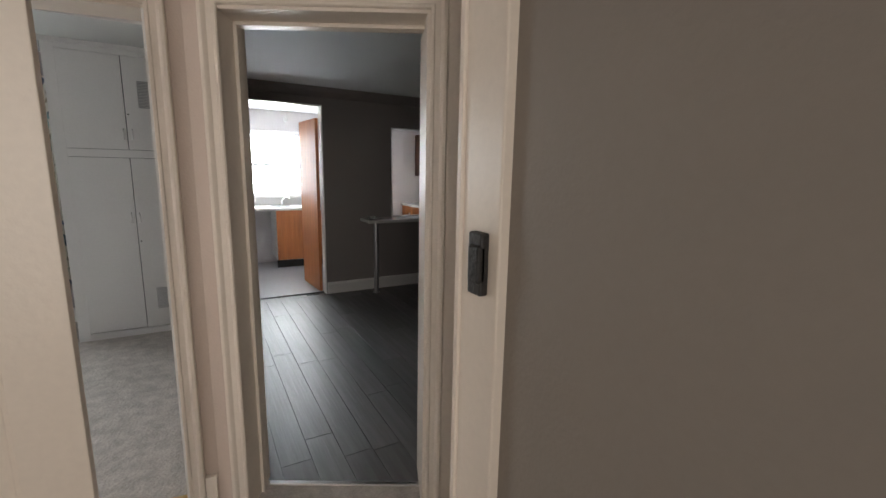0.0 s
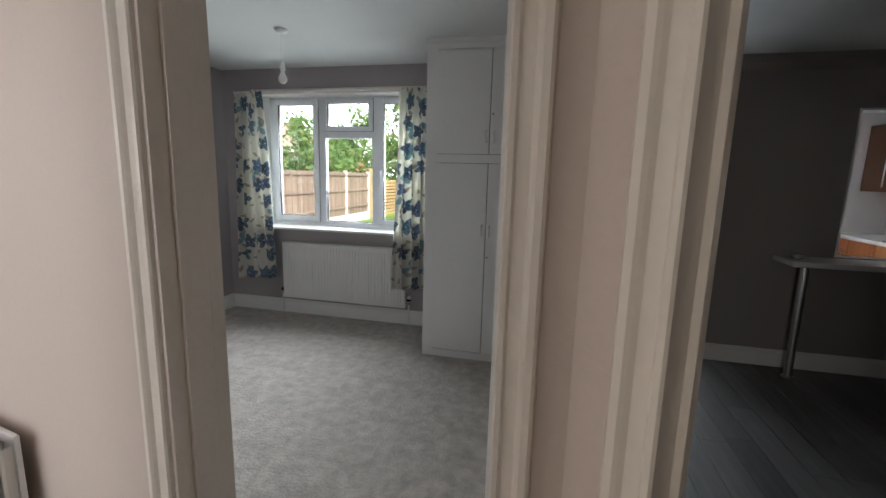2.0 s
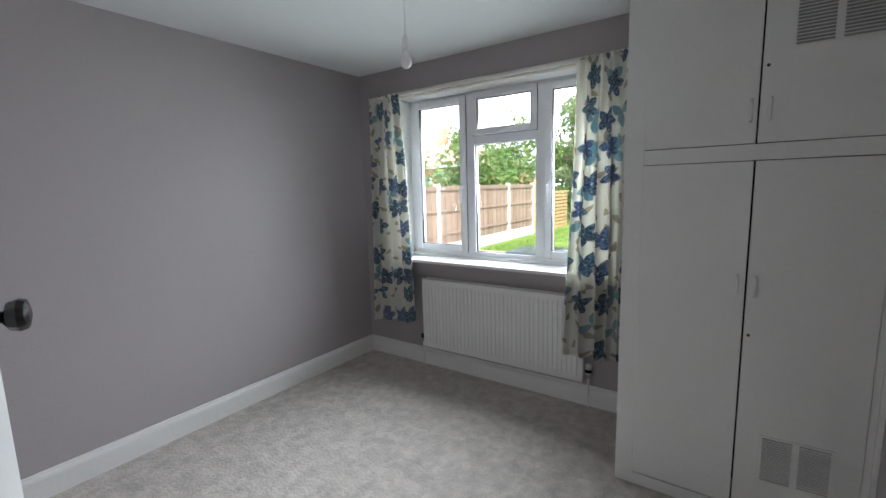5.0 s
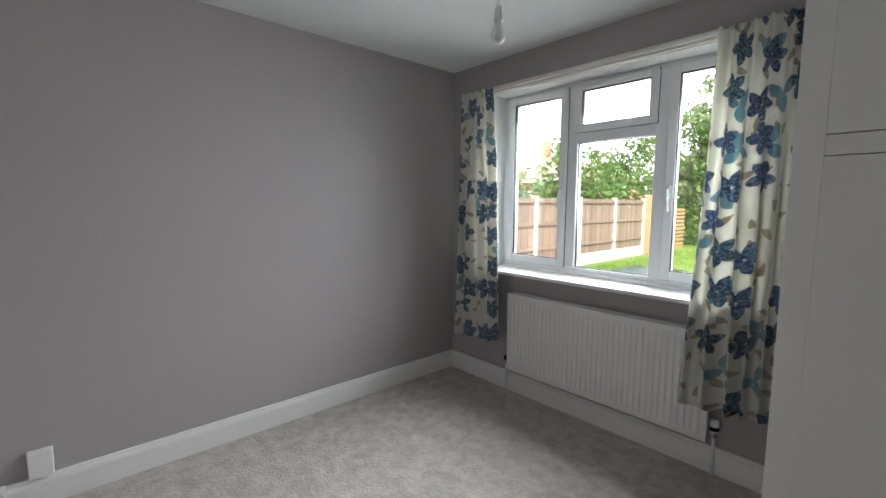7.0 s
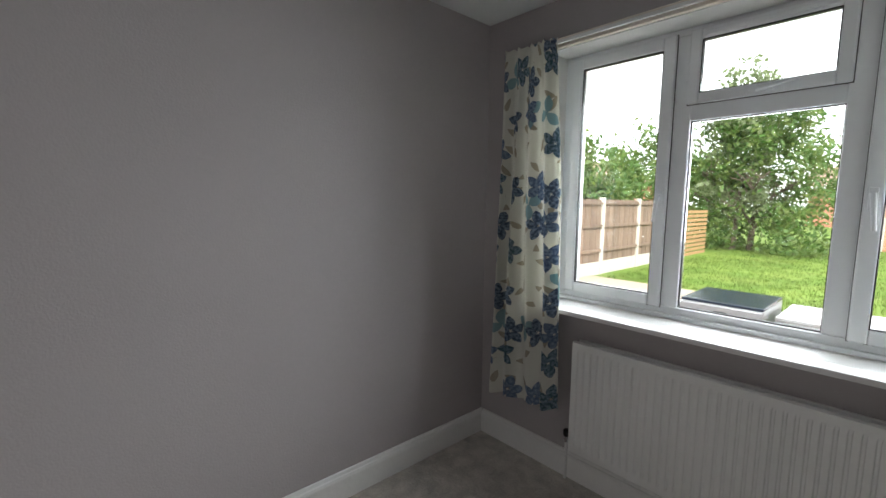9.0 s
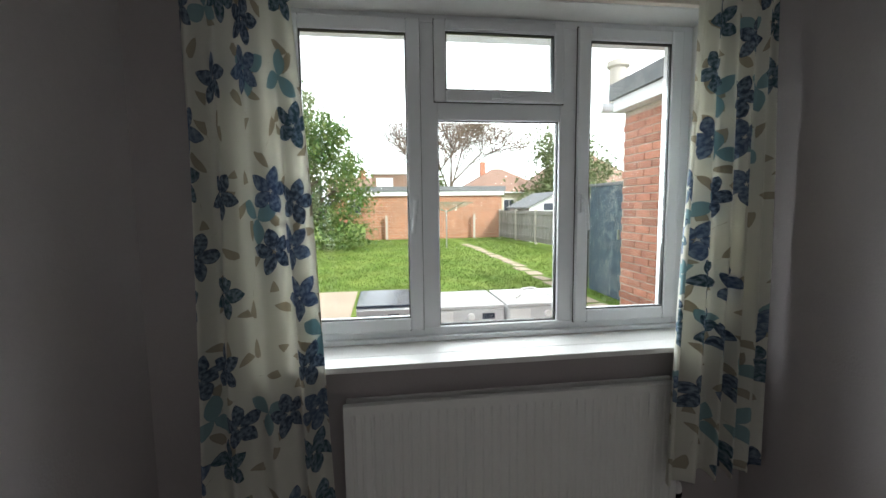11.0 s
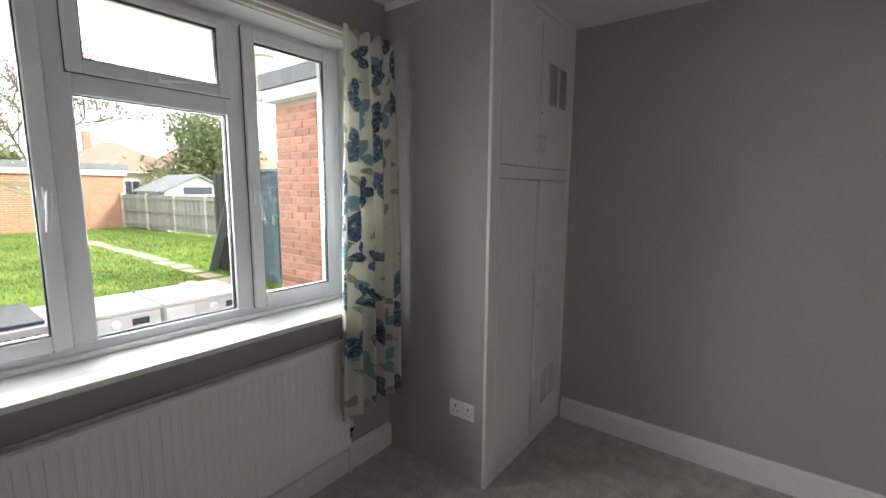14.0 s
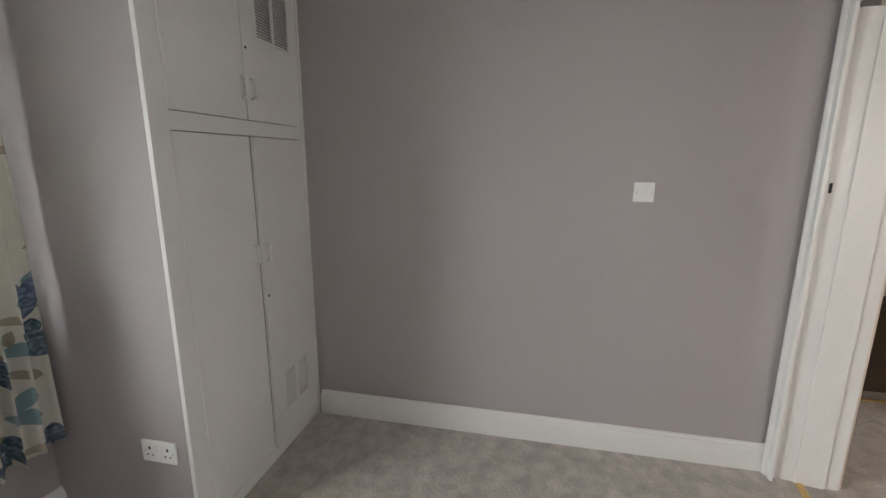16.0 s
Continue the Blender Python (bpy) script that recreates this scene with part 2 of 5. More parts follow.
def curtain_material():
    """White cotton printed with blue and teal five-petal flowers and taupe leaves; the print lies in the cloth's own width and height (UV, in metres)."""
    m = bpy.data.materials.new("floral_curtain_cotton")
    m.use_nodes = True
    n, l = m.node_tree.nodes, m.node_tree.links
    b = n["Principled BSDF"]
    b.inputs["Roughness"].default_value, b.inputs["Specular IOR Level"].default_value = 0.9, 0.15
    uv = n.new("ShaderNodeUVMap")

    def math_node(op, a, c=None, clamp=False):
        k = n.new("ShaderNodeMath")
        k.operation, k.use_clamp = op, clamp
        for i, v in enumerate((a, c)):
            if v is None:
                continue
            if isinstance(v, (int, float)):
                k.inputs[i].default_value = v
            else:
                l.new(v, k.inputs[i])
        return k.outputs[0]

    def blooms(size, petals, width, reach, shift, hole=0.0):
        mp = n.new("ShaderNodeMapping")
        mp.inputs["Location"].default_value = (shift, shift * 0.7, 0)
        l.new(uv.outputs["UV"], mp.inputs["Vector"])
        wob = n.new("ShaderNodeTexNoise")
        wob.inputs["Scale"].default_value = 22
        l.new(mp.outputs["Vector"], wob.inputs["Vector"])
        vo = n.new("ShaderNodeTexVoronoi")
        vo.voronoi_dimensions = "2D"
        vo.inputs["Scale"].default_value, vo.inputs["Randomness"].default_value = 1 / size, 0.5
        l.new(mp.outputs["Vector"], vo.inputs["Vector"])
        sub = n.new("ShaderNodeVectorMath")
        sub.operation = "SUBTRACT"
        l.new(mp.outputs["Vector"], sub.inputs[0])
        l.new(vo.outputs["Position"], sub.inputs[1])
        sx = n.new("ShaderNodeSeparateXYZ")
        l.new(sub.outputs["Vector"], sx.inputs[0])
        co = n.new("ShaderNodeSeparateColor")
        l.new(vo.outputs["Color"], co.inputs[0])
        turn = math_node("MULTIPLY", co.outputs[0], 6.28)
        ang = math_node("ADD", math_node("ADD", math_node("ARCTAN2", sx.outputs[1], sx.outputs[0]), turn), 9.5)
        piece = 6.2832 / petals
        fold = math_node("SUBTRACT", math_node("MODULO", ang, piece), piece / 2)
        r = math_node("SQRT", math_node("ADD", math_node("POWER", sx.outputs[0], 2), math_node("POWER", sx.outputs[1], 2)))
        along, across = math_node("MULTIPLY", r, math_node("COSINE", fold)), math_node("ABSOLUTE", math_node("MULTIPLY", r, math_node("SINE", fold)))
        span = math_node("MULTIPLY", math_node("SUBTRACT", along, hole), 3.1416 / (reach - hole))
        lens = math_node("MULTIPLY", math_node("POWER", math_node("MAXIMUM", math_node("SINE", math_node("MINIMUM", math_node("MAXIMUM", span, 0.0), 3.1416)), 0.0), 0.72), width)
        lens = math_node("ADD", lens, math_node("MULTIPLY", math_node("SUBTRACT", wob.outputs["Fac"], 0.5), width * 0.5))
        room = math_node("SUBTRACT", lens, across)
        inside = math_node("MULTIPLY", math_node("MULTIPLY", room, 700, True), math_node("LESS_THAN", along, reach))
        rim = math_node("SUBTRACT", 1.0, math_node("MULTIPLY", room, 220, True))
        return inside, co, rim, r

    f_in, f_co, f_vein, f_r = blooms(0.180, 5, 0.0235, 0.078, 0.0, 0.004)
    g_in, g_co, g_vein, g_r = blooms(0.104, 1, 0.0150, 0.096, 0.37, 0.004)
    h_in, h_co, h_vein, h_r = blooms(0.21, 3, 0.026, 0.084, 0.81)

    def mix_col(fac, a, c):
        k = n.new("ShaderNodeMix")
        k.data_type = "RGBA"
        for slot, v in (("Factor", fac), ("A", a), ("B", c)):
            if isinstance(v, tuple):
                k.inputs[slot].default_value = (*v, 1)
            elif isinstance(v, (int, float)):
                k.inputs[slot].default_value = v
            else:
                l.new(v, k.inputs[slot])
        return k.outputs["Result"]

    cloth = (0.78, 0.77, 0.70)
    pick = n.new("ShaderNodeValToRGB")
    pick.color_ramp.interpolation = "CONSTANT"
    pick.color_ramp.elements[0].color = (0.085, 0.115, 0.17, 1)
    pick.color_ramp.elements[1].position, pick.color_ramp.elements[1].color = 0.4, (0.13, 0.18, 0.28, 1)
    third = pick.color_ramp.elements.new(0.72)
    third.color = (0.08, 0.145, 0.17, 1)
    l.new(f_co.outputs[1], pick.inputs["Fac"])
    streak = n.new("ShaderNodeTexNoise")
    streak.inputs["Scale"].default_value = 70
    l.new(uv.outputs["UV"], streak.inputs["Vector"])
    inner = mix_col(math_node("MULTIPLY", math_node("SUBTRACT", streak.outputs["Fac"], 0.40), 3.5, True), pick.outputs["Color"], (0.34, 0.42, 0.52))
    petal = mix_col(math_node("MULTIPLY", f_vein, 0.6), inner, (0.045, 0.06, 0.12))
    teal = mix_col(math_node("MULTIPLY", h_vein, 0.5), (0.30, 0.44, 0.47), (0.16, 0.28, 0.33))
    taupe = mix_col(math_node("MULTIPLY", g_vein, 0.4), (0.46, 0.41, 0.32), (0.34, 0.30, 0.22))
    show_g = math_node("MULTIPLY", g_in, math_node("GREATER_THAN", g_co.outputs[1], 0.1))
    show_h = math_node("MULTIPLY", h_in, math_node("GREATER_THAN", h_co.outputs[1], 0.62))
    show_f = math_node("MULTIPLY", f_in, math_node("GREATER_THAN", f_co.outputs[2], 0.22))
    c = mix_col(show_g, cloth, taupe)
    c = mix_col(show_h, c, teal)
    c = mix_col(show_f, c, petal)
    l.new(c, b.inputs["Base Color"])
    weave = n.new("ShaderNodeTexNoise")
    weave.inputs["Scale"].default_value = 600
    l.new(uv.outputs["UV"], weave.inputs["Vector"])
    bp = n.new("ShaderNodeBump")
    bp.inputs["Strength"].default_value, bp.inputs["Distance"].default_value = 0.2, 0.002
    l.new(weave.outputs["Fac"], bp.inputs["Height"])
    l.new(bp.outputs["Normal"], b.inputs["Normal"])
    thin, mix = n.new("ShaderNodeBsdfTranslucent"), n.new("ShaderNodeMixShader")
    l.new(c, thin.inputs["Color"])
    mix.inputs["Fac"].default_value = 0.36
    l.new(b.outputs["BSDF"], mix.inputs[1])
    l.new(thin.outputs["BSDF"], mix.inputs[2])
    l.new(mix.outputs["Shader"], n["Material Output"].inputs["Surface"])
    return m


M_CURTAIN = curtain_material()


# ---- mesh helpers ----
def box(bm, x0, x1, y0, y1, z0, z1, bevel=0.0):
    geo = bmesh.ops.create_cube(bm, size=1, matrix=Matrix.LocRotScale(((x0 + x1) / 2, (y0 + y1) / 2, (z0 + z1) / 2), None, (abs(x1 - x0), abs(y1 - y0), abs(z1 - z0))))
    if bevel:
        edges = {e for v in geo["verts"] for e in v.link_edges}
        bmesh.ops.bevel(bm, geom=list(edges), offset=bevel, segments=2, affect="EDGES", profile=0.5)
    return bm


def rod(bm, a, b, r, r2=None, sides=14):
    a, b = Vector(a), Vector(b)
    turn = (b - a).to_track_quat("Z", "Y").to_matrix().to_4x4()
    bmesh.ops.create_cone(bm, cap_ends=True, segments=sides, radius1=r, radius2=r if r2 is None else r2, depth=(b - a).length,
                          matrix=Matrix.Translation((a + b) / 2) @ turn)
    return bm


def ball(bm, c, rx, ry, rz, u=18, v=12):
    bmesh.ops.create_uvsphere(bm, u_segments=u, v_segments=v, radius=1, matrix=Matrix.LocRotScale(c, None, (rx, ry, rz)))
    return bm


def lathe(bm, profile, axis=Matrix.Identity(4), sides=20):
    """A turned shape from (radius, height) pairs about local z."""
    rings = [[bm.verts.new(axis @ Vector((r * math.cos(2 * math.pi * i / sides), r * math.sin(2 * math.pi * i / sides), h))) for i in range(sides)] for r, h in profile]
    for a, b in zip(rings, rings[1:]):
        for i in range(sides):
            bm.faces.new((a[i], a[(i + 1) % sides], b[(i + 1) % sides], b[i]))
    bm.faces.new(rings[0][::-1])
    bm.faces.new(rings[-1])
    return bm


def sweep(bm, profile, p0, p1, side, up=(0, 0, 1)):
    """A straight moulding from p0 to p1: profile pairs (out along side, along up)."""
    p0, p1, side, up = Vector(p0), Vector(p1), Vector(side).normalized(), Vector(up).normalized()
    ends = [[bm.verts.new(p + side * a + up * b) for a, b in profile] for p in (p0, p1)]
    k = len(profile)
    for i in range(k):
        bm.faces.new((ends[0][i], ends[0][(i + 1) % k], ends[1][(i + 1) % k], ends[1][i]))
    bm.faces.new(ends[0][::-1])
    bm.faces.new(ends[1])
    return bm


def part(name, bm, material_, parent=None, label="", smooth=False, at=None):
    bmesh.ops.recalc_face_normals(bm, faces=bm.faces)
    me = bpy.data.meshes.new(name)
    bm.to_mesh(me)
    bm.free()
    me.materials.append(material_)
    if smooth:
        for p in me.polygons:
            p.use_smooth = True
    ob = new(name, me)
    if parent:
        ob.parent = parent
    if at is not None:
        ob.matrix_basis = at
    if label:
        tagged(ob, label)
    return ob


def thing(name, m, label, category, group=""):
    ob = new(name)
    ob.empty_display_size = 0.1
    ob.matrix_basis = m
    return tagged(ob, label, category, group)


def structure(name, bm, material_, label="", category=""):
    return tagged(part(name, bm, material_), label, category, kind="structure")


def B():
    return bmesh.new()


def boxes(*rows, bevel=0.0):
    bm = B()
    for r in rows:
        box(bm, *r, bevel=bevel)
    return bm


def pierced(u0, u1, z0, z1, holes):
    """The rectangles of a wall u0..u1, z0..z1 that is left round its holes (u, u, z, z), side by side."""
    out, at = [], u0
    for a, b, c, d in sorted(holes):
        if a > at:
            out.append((at, a, z0, z1))
        if c > z0:
            out.append((a, b, z0, c))
        if d < z1:
            out.append((a, b, d, z1))
        at = b
    if at < u1:
        out.append((at, u1, z0, z1))
    return out


def wall_along_x(name, x0, x1, y0, y1, z1, m, holes=(), z0=-0.1, label=""):
    return structure(name, boxes(*[(a, b, y0, y1, c, d) for a, b, c, d in pierced(x0, x1, z0, z1, holes)]), m, label, "wall")


def wall_along_y(name, y0, y1, x0, x1, z1, m, holes=(), z0=-0.1, label=""):
    return structure(name, boxes(*[(x0, x1, a, b, c, d) for a, b, c, d in pierced(y0, y1, z0, z1, holes)]), m, label, "wall")


SKIRT = [(0, 0), (0.021, 0), (0.021, 0.105), (0.017, 0.118), (0.012, 0.122), (0.009, 0.135), (0, 0.137)]
CASING = [(0, 0), (0, 0.010), (0.004, 0.015), (0.012, 0.015), (0.016, 0.011), (0.036, 0.013), (0.042, 0.020), (0.048, 0.025), (0.059, 0.025), (0.063, 0.02), (0.063, 0)]


def skirting(name, p0, p1, side, m=None):
    return structure(name, sweep(B(), SKIRT, (*p0, 0), (*p1, 0), (*side, 0)), m or M_GLOSS, "white gloss painted moulded skirting board", "skirting")


def casing(name, m, x0, x1, head, mat_, plinth=0.0):
    """Three moulded lengths round an opening x0..x1 in the plane y = 0 of m, proud towards -y, each a part of one architrave."""
    ob = tagged(new(name), "moulded painted door architrave", "architrave", kind="structure")
    ob.matrix_basis = m
    for edge, way in ((x0, -1), (x1, 1)):
        bm = B()
        ends = [[bm.verts.new((edge + way * a, -b, z + (a if z else 0))) for a, b in CASING] for z in (0, head)]
        k = len(CASING)
        for i in range(k):
            bm.faces.new((ends[0][i], ends[0][(i + 1) % k], ends[1][(i + 1) % k], ends[1][i]))
        bm.faces.new(ends[0]), bm.faces.new(ends[1])
        part("architrave_upright", bm, mat_, ob)
    bm = B()
    ends = [[bm.verts.new((x + way * a, -b, head + a)) for a, b in CASING] for x, way in ((x0, -1), (x1, 1))]
    for i in range(k):
        bm.faces.new((ends[0][i], ends[0][(i + 1) % k], ends[1][(i + 1) % k], ends[1][i]))
    bm.faces.new(ends[0]), bm.faces.new(ends[1])
    part("architrave_head", bm, mat_, ob)
    return ob

# ---- the large structure ----
CEIL = 2.395
W, E_, N, S = -2.893, 0.30, 6.90, 3.97      # bedroom faces
HS = 3.76                                   # hall face of the bedroom's door wall
HEAD = 1.985                                # bedroom doorway
WX0, WX1, WZ0, WZ1 = -2.49, -0.79, 0.865, 2.165   # window opening

structure("floor_bedroom", boxes((W - 0.1, E_ + 0.05, 3.88, N + 0.05, -0.1, 0)), M_CARPET, "light grey cut pile carpet with scuff marks", "carpet")
structure("ceiling_bedroom", boxes((W - 0.3, E_ + 0.12, S - 0.2, N + 0.28, CEIL, CEIL + 0.1)), M_CEIL, "plain white emulsioned ceiling", "ceiling")
# the hole is an unseen opening added for the hall's west lamp
wall_along_y("wall_west", 0.0, N + 0.28, W - 0.28, W, CEIL, M_WALL, [(2.85, 3.25, 1.25, 1.75)], label="plain mauve grey painted plaster wall")
wall_along_x("wall_north", W, 0.30, N, N + 0.26, CEIL, M_WALL, [(WX0, WX1, WZ0, WZ1)], label="mauve grey painted wall with a wide window")
wall_along_y("wall_east", 3.845, N, E_, E_ + 0.12, CEIL, M_WALL, label="plain mauve grey painted plaster wall")
DOORWALL = pose(0.213, 3.713, 0, 0, 0, -9.5)    # the partition with the bedroom doorway stands slightly askew
THICK, DW = 0.160, 0.774
DEEP = 0.245                                   # the wall is thicker on the latch side: its bedroom face stands square
BEDFACE = pose(0.215, 3.962, 0, 0, 0, -2.2)


def askew(ob):
    ob.matrix_basis = DOORWALL
    return ob


wall_along_x("wall_south_west", W, -0.80, 4.02, 4.06, CEIL, M_WALL, label="mauve grey painted wall behind the door")
HOLE = [(-DW - 0.03, 0.03, -0.1, HEAD + 0.03)]
askew(wall_along_x("wall_south", -1.10, 0.090, 0.004, THICK, CEIL, M_WALL, HOLE, label="mauve grey painted wall with the doorway"))
askew(structure("wall_south_return", boxes((0.031, 0.088, THICK + 0.001, DEEP - 0.004, -0.1, CEIL - 0.002)), M_WALL, "mauve grey painted wall return by the doorway", "wall"))
askew(wall_along_x("wall_hall_north", -2.2, 0.156, 0.0, 0.003, CEIL, M_HALLWALL, HOLE, label="beige painted hall wall"))

for name, a, b, side in (("skirting_west", (W, S), (W, N), (1, 0)), ("skirting_north", (W + 0.021, N), (-0.60, N), (0, -1)),
                         ("skirting_east", (E_, 3.945), (E_, 6.225), (-1, 0))):
    skirting(name, a, b, side)

# bedroom doorway: lining, stops, architraves on both faces
lining = tagged(new("door_lining"), "white painted timber door lining", "door frame", kind="structure")
lining.matrix_basis = DOORWALL
part("lining_upright", boxes((-DW - 0.03, -DW, -0.002, THICK + 0.002, 0, HEAD), bevel=0.002), M_CREAM, lining)
part("lining_upright", sweep(B(), [(0.03, -0.002), (0.0, -0.002), (0.0, DEEP), (0.03, DEEP)], (0, 0, 0), (0, 0, HEAD), (1, 0, 0), (0, 1, 0)), M_GLOSS, lining)
part("lining_head", boxes((-DW - 0.03, 0.03, -0.002, THICK + 0.002, HEAD, HEAD + 0.03), bevel=0.002), M_CREAM, lining)
part("door_stop", boxes((-0.012, 0.0, 0.05, DEEP - 0.085, 0, HEAD), bevel=0.002), M_GLOSS, lining)
part("door_stop", boxes((-DW, -DW + 0.012, 0.04, THICK - 0.045, 0, HEAD), bevel=0.002), M_CREAM, lining)
part("strike_plate", boxes((-0.0015, 0.001, DEEP - 0.034, DEEP - 0.012, 1.29, 1.36)), M_GLOSS, lining, "small painted strike plate")
part("strike_hole", boxes((-0.0024, -0.0014, DEEP - 0.029, DEEP - 0.018, 1.305, 1.345)), M_DARK, lining)
casing("architrave_hall", DOORWALL @ pose(0, -0.002, 0), -DW - 0.010, 0.010, HEAD + 0.010, M_CREAM)
casing("architrave_bedroom", BEDFACE @ pose(0, 0, 0, 0, 0, 180), -0.005, DW - 0.008, HEAD + 0.010, M_GLOSS)
askew(structure("threshold_bar", sweep(B(), [(-0.016, 0), (0.016, 0), (0.010, 0.006), (-0.010, 0.006)], (-DW, THICK - 0.02, 0.001), (0, THICK - 0.02, 0.001), (0, 1, 0)), M_BRASS, "brass carpet threshold bar", "threshold"))

# hall
bm = B()
outline = [(W, 0.0), (1.24, 0.0), (1.24, 3.40), (0.402, 3.857), (0.30, 3.88), (W, 3.88)]
low, top = ([bm.verts.new((*p, z)) for p in outline] for z in (-0.1, 0.0))
bm.faces.new(top), bm.faces.new(low[::-1])
for i in range(6):
    bm.faces.new((low[i], low[(i + 1) % 6], top[(i + 1) % 6], top[i]))
structure("floor_hall", bm, M_CARPET, "grey hall carpet", "carpet")
structure("ceiling_hall", boxes((W - 0.3, 1.6, -0.15, S - 0.2, CEIL, CEIL + 0.1)), M_CEIL, "plain white hall ceiling", "ceiling")
wall_along_y("wall_entrance_west", 0.0, 2.72, -0.90, -0.74, CEIL, M_HALLWALL, label="beige painted entrance wall")
wall_along_x("wall_entrance_south", -0.9, 0.90, -0.15, 0.0, CEIL, M_HALLWALL, label="beige painted entrance wall")
wall_along_y("wall_entrance_east", 0.0, 2.40, 0.785, 0.92, CEIL, M_HALLSHADE, label="beige painted entrance wall darkened for shade")
wall_along_x("wall_hall_return", 0.92, 1.24, 2.30, 2.42, CEIL, M_HALLWALL, label="beige painted hall return wall")
wall_along_y("wall_hall_east", 2.42, 3.42, 1.24, 1.36, CEIL, M_HALLWALL, [(2.50, 3.24, -0.1, 2.0)], label="beige hall wall with an open doorway")
structure("threshold_bar_hall", sweep(B(), [(-0.016, 0), (0.016, 0), (0.010, 0.006), (-0.010, 0.006)], (1.12, 3.22, 0.001), (1.10, 2.50, 0.001), (1, 0, 0)), M_BRASS, "brass carpet threshold bar", "threshold")
askew(skirting("skirting_hall", (-2.1, 0), (-DW - 0.075, 0), (0, -1), M_CREAM))
askew(structure("plinth_hall", boxes((0.074, 0.116, -0.024, 0, 0, 0.19), bevel=0.003), M_CREAM, "cream painted skirting block between two doorways", "skirting"))
# room across the hall
structure("floor_far_room", boxes((1.24, 4.2, 0.6, 3.4, -0.1, -0.002)), M_BROWNCARPET, "worn brown carpet", "carpet")
wall_along_y("wall_far_room", 0.6, 3.42, 3.62, 3.74, CEIL, M_HALLWALL, label="beige painted far room wall")
wall_along_x("wall_far_room_south", 1.24, 3.74, 0.45, 0.6, CEIL, M_HALLWALL)
structure("ceiling_far_room", boxes((1.6, 3.8, 0.4, 3.42, CEIL, CEIL + 0.1)), M_CEIL, "plain white ceiling", "ceiling")
wall_along_x("wall_far_room_north", 1.36, 3.62, 3.36, 3.42, CEIL, M_HALLWALL)
skirting("skirting_far_room", (3.62, 0.6), (3.62, 3.36), (-1, 0), M_CREAM)
structure("dado_rail", boxes((3.59, 3.62, 0.6, 3.36, 0.965, 1.0), bevel=0.004), M_BLACKIRON, "dark stained timber dado rail", "rail")

# post with the black rim lock keep, at the end of the entrance wall
post = tagged(new("door_post"), "white painted door post with a black keep", "door frame", kind="structure")
part("post", boxes((0.765, 0.92, 2.385, 2.50, 0, CEIL), bevel=0.004), M_CREAM, post)
part("post_bead", boxes((0.758, 0.78, 2.497, 2.512, 0, CEIL), bevel=0.003), M_CREAM, post)
bm = boxes((0.748, 0.766, 2.412, 2.452, 1.246, 1.356), bevel=0.004)
box(bm, 0.742, 0.760, 2.412, 2.444, 1.268, 1.334, bevel=0.004)
part("lock_keep", bm, M_BLACKIRON, post, "black painted iron rim lock keep")

# splayed wall between hall and living room, with its doorway
SPLAY = pose(0.345, HS - 0.01, 0, 0, 0, -28.6)
LX0, LX1 = 0.14, 0.875


def splay(name, rows, m, label="", category="wall"):
    ob = structure(name, boxes(*rows), m, label, category)
    ob.matrix_basis = SPLAY
    return ob


splay("wall_splay", [(a, b, -0.062, 0.06, c, d) for a, b, c, d in pierced(0.02, 1.08, -0.1, CEIL, [(LX0 - 0.03, LX1 + 0.03, -0.1, 2.03)])], M_HALLWALL, "beige painted splayed hall wall with a doorway")
splay("wall_splay_living", [(a, b, 0.06, 0.16, c, d) for a, b, c, d in pierced(0.0, 1.08, -0.1, CEIL, [(LX0 - 0.03, LX1 + 0.03, -0.1, 2.03)])], M_LIVWALL, "dark grey painted splayed living room wall")
lr = tagged(new("door_lining_living"), "cream painted timber door lining", "door frame", kind="structure")
lr.matrix_basis = SPLAY
part("lining_upright", boxes((LX0 - 0.03, LX0, -0.065, 0.163, 0, 2.0), bevel=0.002), M_CREAM, lr)
part("lining_upright", sweep(B(), [(LX1 + 0.03, -0.065), (LX1, -0.065), (LX1 - 0.036, 0.245), (LX1 + 0.03, 0.245)], (0, 0, 0), (0, 0, 2.0), (1, 0, 0), (0, 1, 0)), M_CREAM, lr)
part("lining_head", boxes((LX0 - 0.03, LX1 + 0.03, -0.065, 0.163, 2.0, 2.03), bevel=0.002), M_CREAM, lr)
part("door_stop", boxes((LX0, LX0 + 0.014, 0.06, 0.11, 0, 2.0), bevel=0.002), M_CREAM, lr)
part("door_stop_head", boxes((LX0, LX1, 0.06, 0.11, 1.986, 2.0), bevel=0.002), M_CREAM, lr)
part("return_board", boxes((LX1 + 0.074, LX1 + 0.20, -0.085, -0.060, 0, 2.10), bevel=0.006), M_CREAM, lr, "cream painted return architrave")
part("latch_catch", boxes((LX1 + 0.178, LX1 + 0.192, -0.10, -0.084, 1.33, 1.375), bevel=0.002), M_PLASTIC, lr, "small painted latch catch")
casing("architrave_living", SPLAY @ pose(0, -0.065, 0), LX0 + 0.006, LX1 + 0.012, 2.012, M_CREAM)
bar = structure("threshold_bar_living", sweep(B(), [(-0.016, 0), (0.016, 0), (0.010, 0.006), (-0.010, 0.006)], (LX0, 0.12, 0.001), (LX1, 0.12, 0.001), (0, 1, 0)), M_CHROME, "aluminium floor threshold bar", "threshold")
bar.matrix_basis = SPLAY

